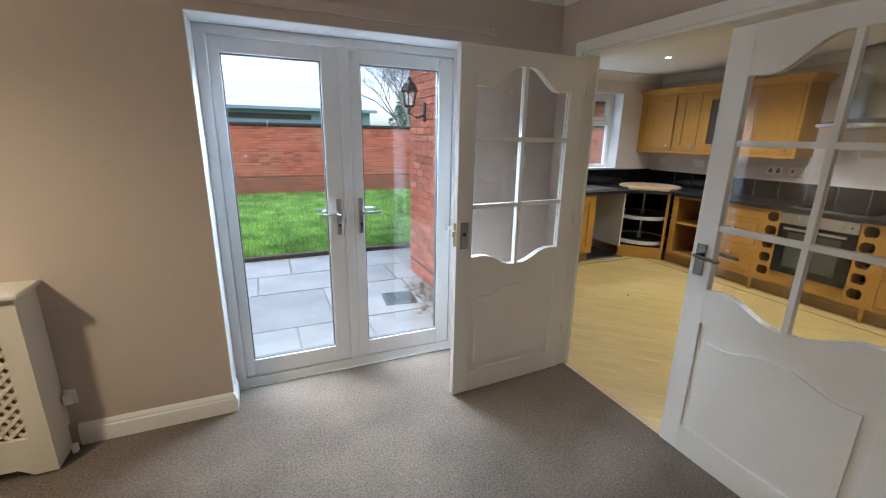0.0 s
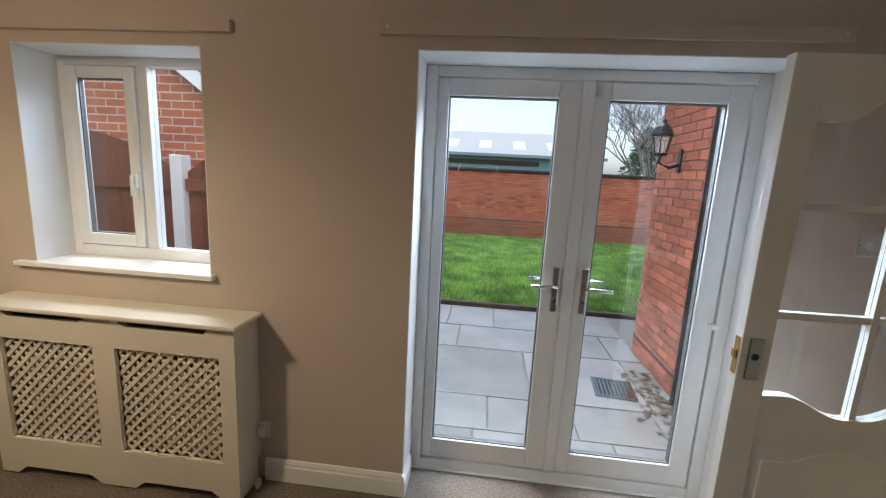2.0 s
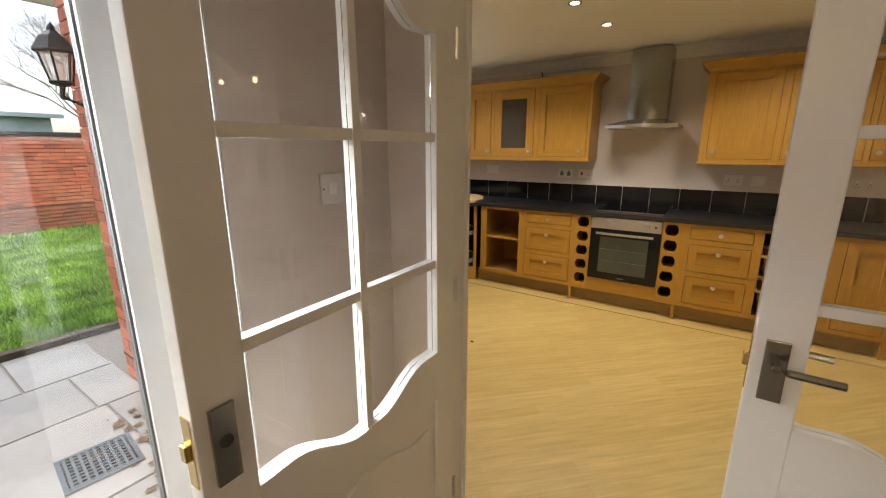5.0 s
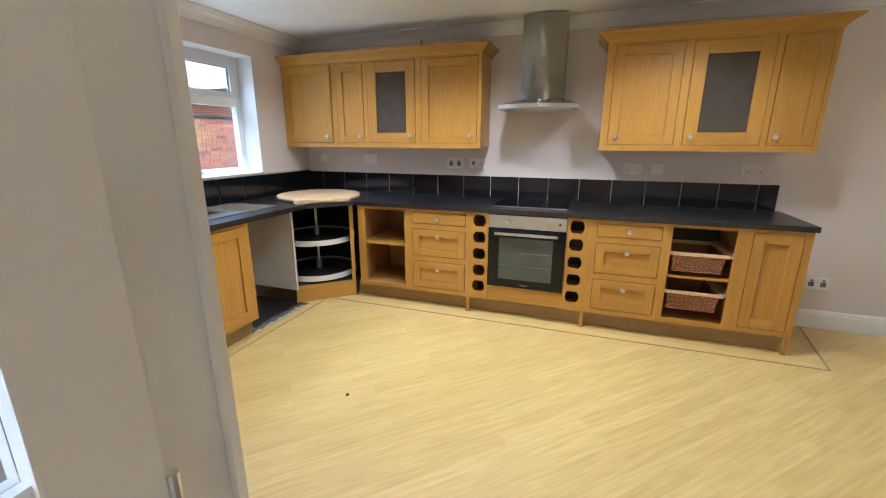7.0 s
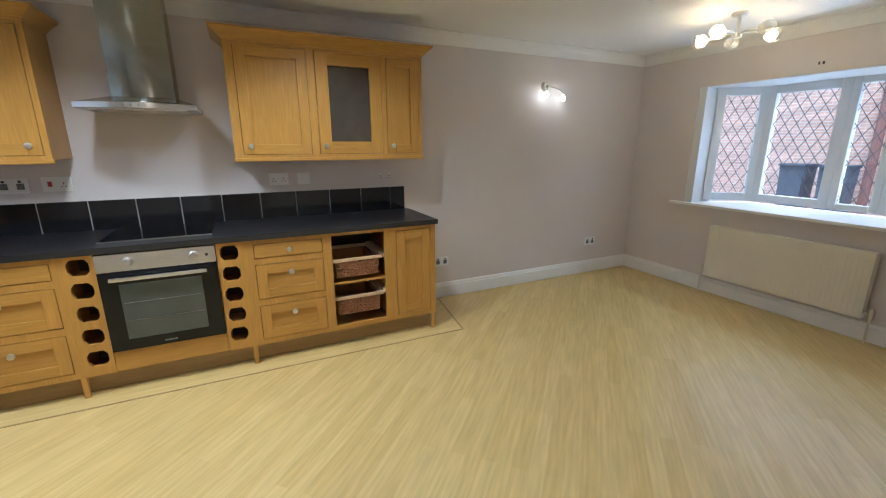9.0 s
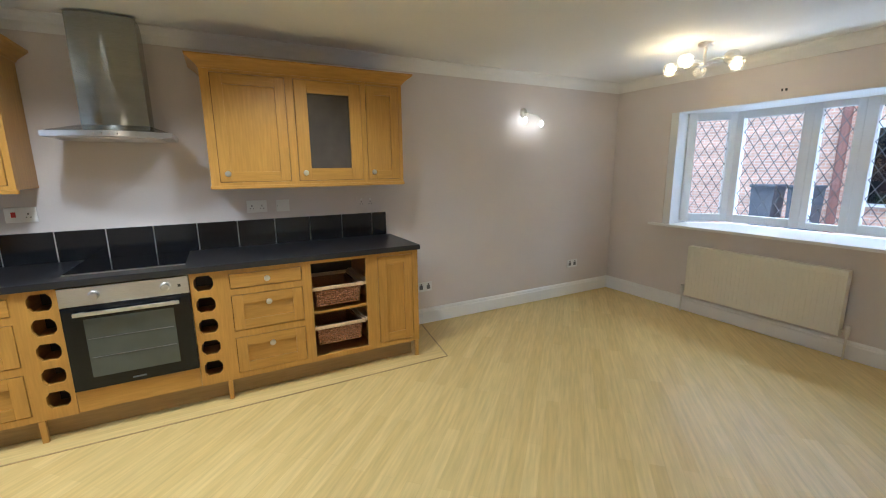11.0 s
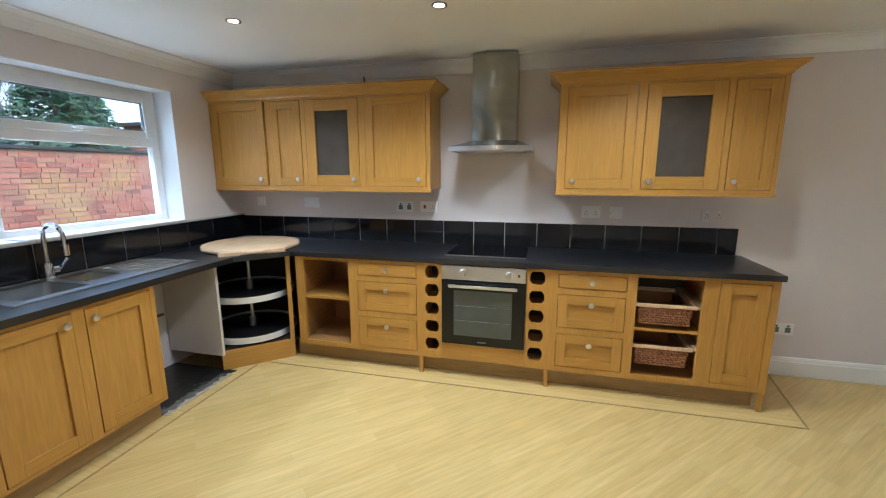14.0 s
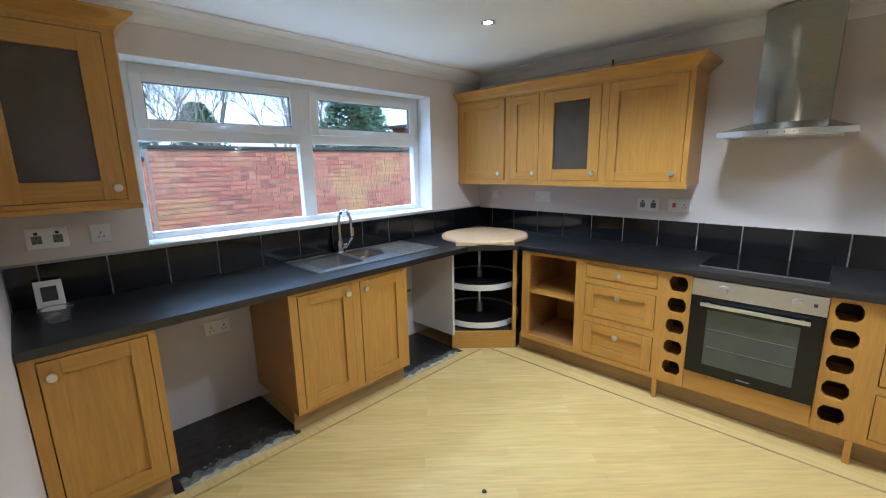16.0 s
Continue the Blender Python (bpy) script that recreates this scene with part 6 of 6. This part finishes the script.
def wheelie_bin(x):
    t = thing("wheelie_bin", (x, -9.0, ZG), "dark grey plastic wheelie bin with lid", "bin", "bins")
    part(t, "body", Shape().prism([(x - 0.19, ZG + 0.06), (x + 0.19, ZG + 0.06), (x + 0.23, 0.98), (x - 0.23, 0.98)], "y", -9.3, -8.8), M_GREYP)
    part(t, "lid", Shape().box(x - 0.25, x + 0.25, -9.33, -8.75, 0.98, 1.04, 0.02), M_GREYP)
    part(t, "wheel", Shape().lathe([(0.09, -0.02), (0.09, 0.02)], (x - 0.20, -9.25, ZG + 0.06), "x", 14).lathe([(0.09, -0.02), (0.09, 0.02)], (x + 0.20, -9.25, ZG + 0.06), "x", 14), M_BLACKP)


wheelie_bin(6.95)
wheelie_bin(6.25)
setting("pavement_drive", Shape().box(-14, 24, -10.5, -2.6, ZG - 0.03, ZG), M_JOINT, "grey concrete drive")

# own house outside: extension gable, eaves, lantern
XO = 1.88
setting("wall_extension_core", Shape().prism([(2.905, ZG - 0.3), (5.04, ZG - 0.3), (5.04, 2.42), (2.905, 3.6)], "x", XO + 0.012, XP0 + 0.02), M_MORTAR, "mortar bed of the extension's brick wall")
setting("wall_extension_north", Shape().box(XP0, XE + 0.3, YN + 0.28, 5.045, 2.13, 2.45).box(XO + 0.012, KW[0], YN + 0.28, 5.045, ZG, 2.45).box(KW[1], XE + 0.3, YN + 0.28, 5.045, ZG, 2.45).box(KW[0], KW[1], YN + 0.28, 5.045, ZG, 1.11), M_NWALL, "brick outside of the kitchen wall")
setting("eaves_extension", Shape().box(XO - 0.12, XE + 0.4, 5.04, 5.34, 2.36, 2.40).box(XO - 0.12, XE + 0.4, 5.32, 5.345, 2.36, 2.52).prism([(5.04, 2.36), (5.34, 2.36), (5.34, 2.52), (5.04, 2.62)], "x", XO - 0.14, XO - 0.12), M_UPVC, "white soffit and fascia board")
setting("roof_extension", Shape().prism([(5.42, 2.50), (5.42, 2.56), (2.905, 3.95), (2.905, 3.87)], "x", XO - 0.15, XE + 0.5), M_SLATE, "dark tiled roof over the extension")
setting("roof_house", Shape().box(XW - 0.4, XE + 0.5, YS - 0.35, 2.9, H + 0.22, H + 0.3), M_SLATE, "roof slab closing the house")
setting("gutter_pipe", Shape().tube([(XO - 0.035, 3.97, ZG), (XO - 0.035, 3.97, 3.2)], 0.036, 10), M_BLACKP, "black rainwater pipe on the brick wall", smooth=True)
setting("damp_course", Shape().box(XO - 0.006, XO + 0.012, 2.91, 5.05, 0.045, 0.062), M_COPE, "dark damp-proof course in the brickwork")

ln = thing("wall_lantern", (XO, 4.42, 1.80), "black metal carriage lantern on the brick wall", "lantern")
LX, LY = XO - 0.17, 4.56
part(ln, "wall_bracket", Shape().box(XO - 0.018, XO, 4.53, 4.59, 1.66, 1.86, 0.006).tube([(XO - 0.01, LY, 1.73), (XO - 0.09, LY, 1.70), (LX - 0.01, LY, 1.74), (LX, LY, 1.80)], 0.014, 8), M_BLACKP)
part(ln, "base", Shape().lathe([(0.012, 1.79), (0.05, 1.80), (0.055, 1.815), (0.045, 1.82)], (LX, LY, 0), n=6), M_BLACKP)
part(ln, "glass", Shape().lathe([(0.045, 1.82), (0.072, 1.955), (0.070, 1.955), (0.043, 1.82)], (LX, LY, 0), n=6), M_FROST)
s = Shape()
for k in range(6):
    a = 2 * math.pi * k / 6
    s.tube([(LX + 0.047 * math.cos(a), LY + 0.047 * math.sin(a), 1.82), (LX + 0.074 * math.cos(a), LY + 0.074 * math.sin(a), 1.955)], 0.005, 4)
part(ln, "cage", s, M_BLACKP)
part(ln, "cap", Shape().lathe([(0.092, 1.95), (0.095, 1.962), (0.055, 2.03), (0.03, 2.05), (0.02, 2.06), (0.018, 2.075), (0.008, 2.09), (0.0, 2.10)], (LX, LY, 0), n=6), M_BLACKP)
part(ln, "bulb", Shape().lathe([(0.015, 1.82), (0.022, 1.86), (0.02, 1.90), (0.0, 1.92)], (LX, LY, 0)), M_PLASTIC, smooth=True)

# drain grating and leaf litter
dg = thing("drain_grating", (1.43, 4.13, ZG), "grey metal drain grating set in the patio", "drain")
m = Matrix.Translation((1.435, 4.13, ZG)) @ Matrix.Rotation(math.radians(-6), 4, "Z")
s = Shape(m)
s.box(-0.16, 0.16, -0.16, -0.14, 0.0, 0.012).box(-0.16, 0.16, 0.14, 0.16, 0.0, 0.012).box(-0.16, -0.14, -0.14, 0.14, 0.0, 0.012).box(0.14, 0.16, -0.14, 0.14, 0.0, 0.012)
for i in range(9):
    q = -0.125 + i * 0.031
    s.box(q - 0.006, q + 0.006, -0.14, 0.14, 0.0, 0.010).box(-0.14, 0.14, q - 0.006, q + 0.006, 0.0, 0.0095)
part(dg, "grate", s, M_STEEL)
# a near-black slab gives the shaded depth under the grate by colour
part(dg, "pit", Shape(m).box(-0.15, 0.15, -0.15, 0.15, -0.02, 0.002), M_INSHADE)
s = Shape()
for i in range(130):
    x = 1.84 - abs(rng.gauss(0, 0.13))
    y = rng.uniform(3.55, 4.5)
    r = rng.uniform(0.008, 0.03)
    a0 = rng.uniform(0, 6.28)
    z = ZG + 0.003 + rng.uniform(0, 0.012)
    s.face([s.v((x + r * math.cos(a0 + a) * (1.6 if k % 2 else 0.8), y + r * math.sin(a0 + a), z + (0.006 if k == 1 else 0))) for k, a in enumerate((0, 1.6, 3.1, 4.7))])
single("leaf_litter", s, M_DEBRIS, "wet fallen leaves and moss by the wall", "leaves", kind="stuff")

# ---------------------------------------------------------------- pieces: tiles, slabs, bricks
tiles_e = tagged(new("wall_tiles_east", Shape().box(XE - 0.004, XE, 0.562, YN, 0.900, 1.098).mesh("wall_tiles_east", M_GROUT)), "row of black gloss splashback tiles with pale grout", kind="structure")
tiles_n = tagged(new("wall_tiles_north", Shape().box(XP1, XE - 0.004, YN - 0.004, YN, 0.900, 1.120).mesh("wall_tiles_north", M_GROUT)), "row of black gloss splashback tiles under the window", kind="structure")
sill_t = tagged(new("sill_tiles", Shape().box(KW[0], KW[1], YN - 0.010, 4.945, 1.112, 1.1285).mesh("sill_tiles", M_GROUT)), "white tiled window sill", kind="structure")


def tile_mesh(name, w, h, mat, axis):
    s = Shape()
    if axis == "x":
        s.box(-0.009, 0, -w / 2, w / 2, -h / 2, h / 2, 0.0015)
    elif axis == "y":
        s.box(-w / 2, w / 2, -0.009, 0, -h / 2, h / 2, 0.0015)
    else:
        s.box(-w / 2, w / 2, -h / 2, h / 2, 0, 0.006, 0.0015)
    return s.mesh(name, mat)


def piece(name, me, parent, place):
    ob = new(name, me)
    ob.parent = parent
    ob.location = place
    return ob


TW = 0.2605
tm = tile_mesh("tile", TW - 0.0080, 0.195, M_TILE, "x")
y = 0.693
half = tile_mesh("tile", 0.122, 0.195, M_TILE, "x")
piece("tile", half, tiles_e, (XE - 0.004, 0.628, 0.999))
while y + TW < YN:
    piece("tile", tm, tiles_e, (XE - 0.004, y + TW / 2, 0.999))
    y += TW
last = tile_mesh("tile", YN - y - 0.006, 0.195, M_TILE, "x")
piece("tile", last, tiles_e, (XE - 0.004, (y + YN) / 2, 0.999))
tn = tile_mesh("tile", 0.2645 - 0.0080, 0.205, M_TILE, "y")
x = 2.207
piece("tile", tile_mesh("tile", 0.106, 0.205, M_TILE, "y"), tiles_n, (2.150, YN - 0.004, 1.005))
while x + 0.2645 < XE - 0.01:
    piece("tile", tn, tiles_n, (x + 0.13225, YN - 0.004, 1.005))
    x += 0.2645
piece("tile", tile_mesh("tile", XE - 0.014 - x, 0.205, M_TILE, "y"), tiles_n, ((x + XE - 0.012) / 2, YN - 0.004, 1.005))
st = tile_mesh("sill_tile", 0.245, 0.165, M_REVEAL, "z")
for i in range(8):
    piece("sill_tile", st, sill_t, (KW[0] + 0.137 + i * 0.275, 4.855, 1.127))

patio = tagged(new("patio", Shape().box(-7, 7, 2.905, 6.05, ZG - 0.3, ZG - 0.012).mesh("patio", M_JOINT)), "wet stone slab patio with irregular joints", kind="structure")
pr = random.Random(2)
kinds = {}
yy = 2.92
rowh = [0.46, 0.44, 0.90, 0.60, 0.70]
for j, hgt in enumerate(rowh):
    xx = -3.6 + pr.uniform(0, 0.4)
    while xx < 1.86:
        wd = pr.choice((0.53, 0.60, 0.90, 0.90))
        wd = min(wd, 1.87 - xx)
        if wd > 0.12:
            key = (round(wd, 3), hgt)
            if key not in kinds:
                kinds[key] = Shape().box(-wd / 2 + 0.006, wd / 2 - 0.006, -hgt / 2 + 0.006, hgt / 2 - 0.006, -0.03, 0, 0.006).mesh("slab", M_SLAB)
            piece("slab", kinds[key], patio, (xx + wd / 2, yy + hgt / 2, ZG + pr.uniform(-0.003, 0.002)))
        xx += wd
    yy += hgt

bricks = tagged(new("wall_extension", Shape().box(XO + 0.010, XO + 0.014, 2.905, 5.04, ZG - 0.1, 2.4).mesh("wall_extension", M_MORTAR)), "red brick side wall of the kitchen extension", kind="structure")
bm_full = Shape().box(-0.0, 0.02, -0.1075, 0.1075, -0.0325, 0.0325, 0.003).mesh("brick", M_BRICK)
bm_half = Shape().box(-0.0, 0.02, -0.051, 0.051, -0.0325, 0.0325, 0.003).mesh("brick", M_BRICK)
rest = Shape()
for r in range(35):
    z = -0.12 + 0.0375 + r * 0.075
    if z > 2.45:
        break
    y = 5.042
    first = True
    while y > 3.05:
        wdt = 0.1125 if (first and r % 2) else 0.225
        c = y - wdt / 2
        first = False
        if c > 3.42:
            piece("brick", bm_half if wdt < 0.2 else bm_full, bricks, (XO - 0.004 + pr.uniform(-0.0015, 0.0015), c, z))
        else:
            rest.box(XO - 0.004, XO + 0.012, c - wdt / 2 + 0.005, c + wdt / 2 - 0.005, z - 0.0325, z + 0.0325)
        y -= wdt
ob = new("brick_courses", rest.mesh("brick_courses", M_BRICK))
ob.parent = bricks
tagged(ob, kind="stuff")


def loose_brickwork(parent, x0, x1, y, z0, z1, mat, seed, course=0.075, proud=0.014, rough=0.003, kind=("s",)):
    """Courses of bricks with recessed joints on a face to the south, joined in one mesh."""
    r = random.Random(seed)
    verts, faces = [], []
    z, row = z0, 0
    while z + course <= z1 + 0.001:
        x = x0 - r.uniform(0, 0.2)
        while x < x1:
            w = 0.225 if r.choice(kind) == "s" else 0.1125
            a, b = max(x, x0), min(x + w, x1)
            if b - a > 0.03:
                f = y - r.uniform(-rough, rough) - 0.002
                k = len(verts)
                lo, hi = z + 0.005 + r.uniform(0, rough), z + course - 0.005 - r.uniform(0, rough)
                for yy in (f, y + proud):
                    verts += [(a + 0.005, yy, lo), (b - 0.005, yy, lo), (b - 0.005, yy, hi), (a + 0.005, yy, hi)]
                faces += [(k, k + 1, k + 2, k + 3), (k, k + 4, k + 5, k + 1), (k + 1, k + 5, k + 6, k + 2), (k + 2, k + 6, k + 7, k + 3), (k + 3, k + 7, k + 4, k)]
            x += w
        z += course
        row += 1
    me = bpy.data.meshes.new("brick_courses")
    me.from_pydata(verts, [], faces)
    me.materials.append(mat)
    ob = new("brick_courses", me)
    ob.parent = parent
    tagged(ob, kind="stuff")


loose_brickwork(gw, -6.5, 9.0, 13.05, 0.36, 1.74, M_GWALL, 31)
loose_brickwork(gw, -6.5, 9.0, 13.045, ZG - 0.02, 0.36, M_GBASE, 32, proud=0.018, rough=0.006)
loose_brickwork(yw, 3.45, 11.0, 8.5, ZG - 0.05, 1.80, M_YWALL, 33, course=0.069, kind=("s", "s", "h"))
loose_brickwork(yw, 9.1, 9.6, 8.4, ZG - 0.05, 1.80, M_YWALL, 34, course=0.069, kind=("s", "h"))
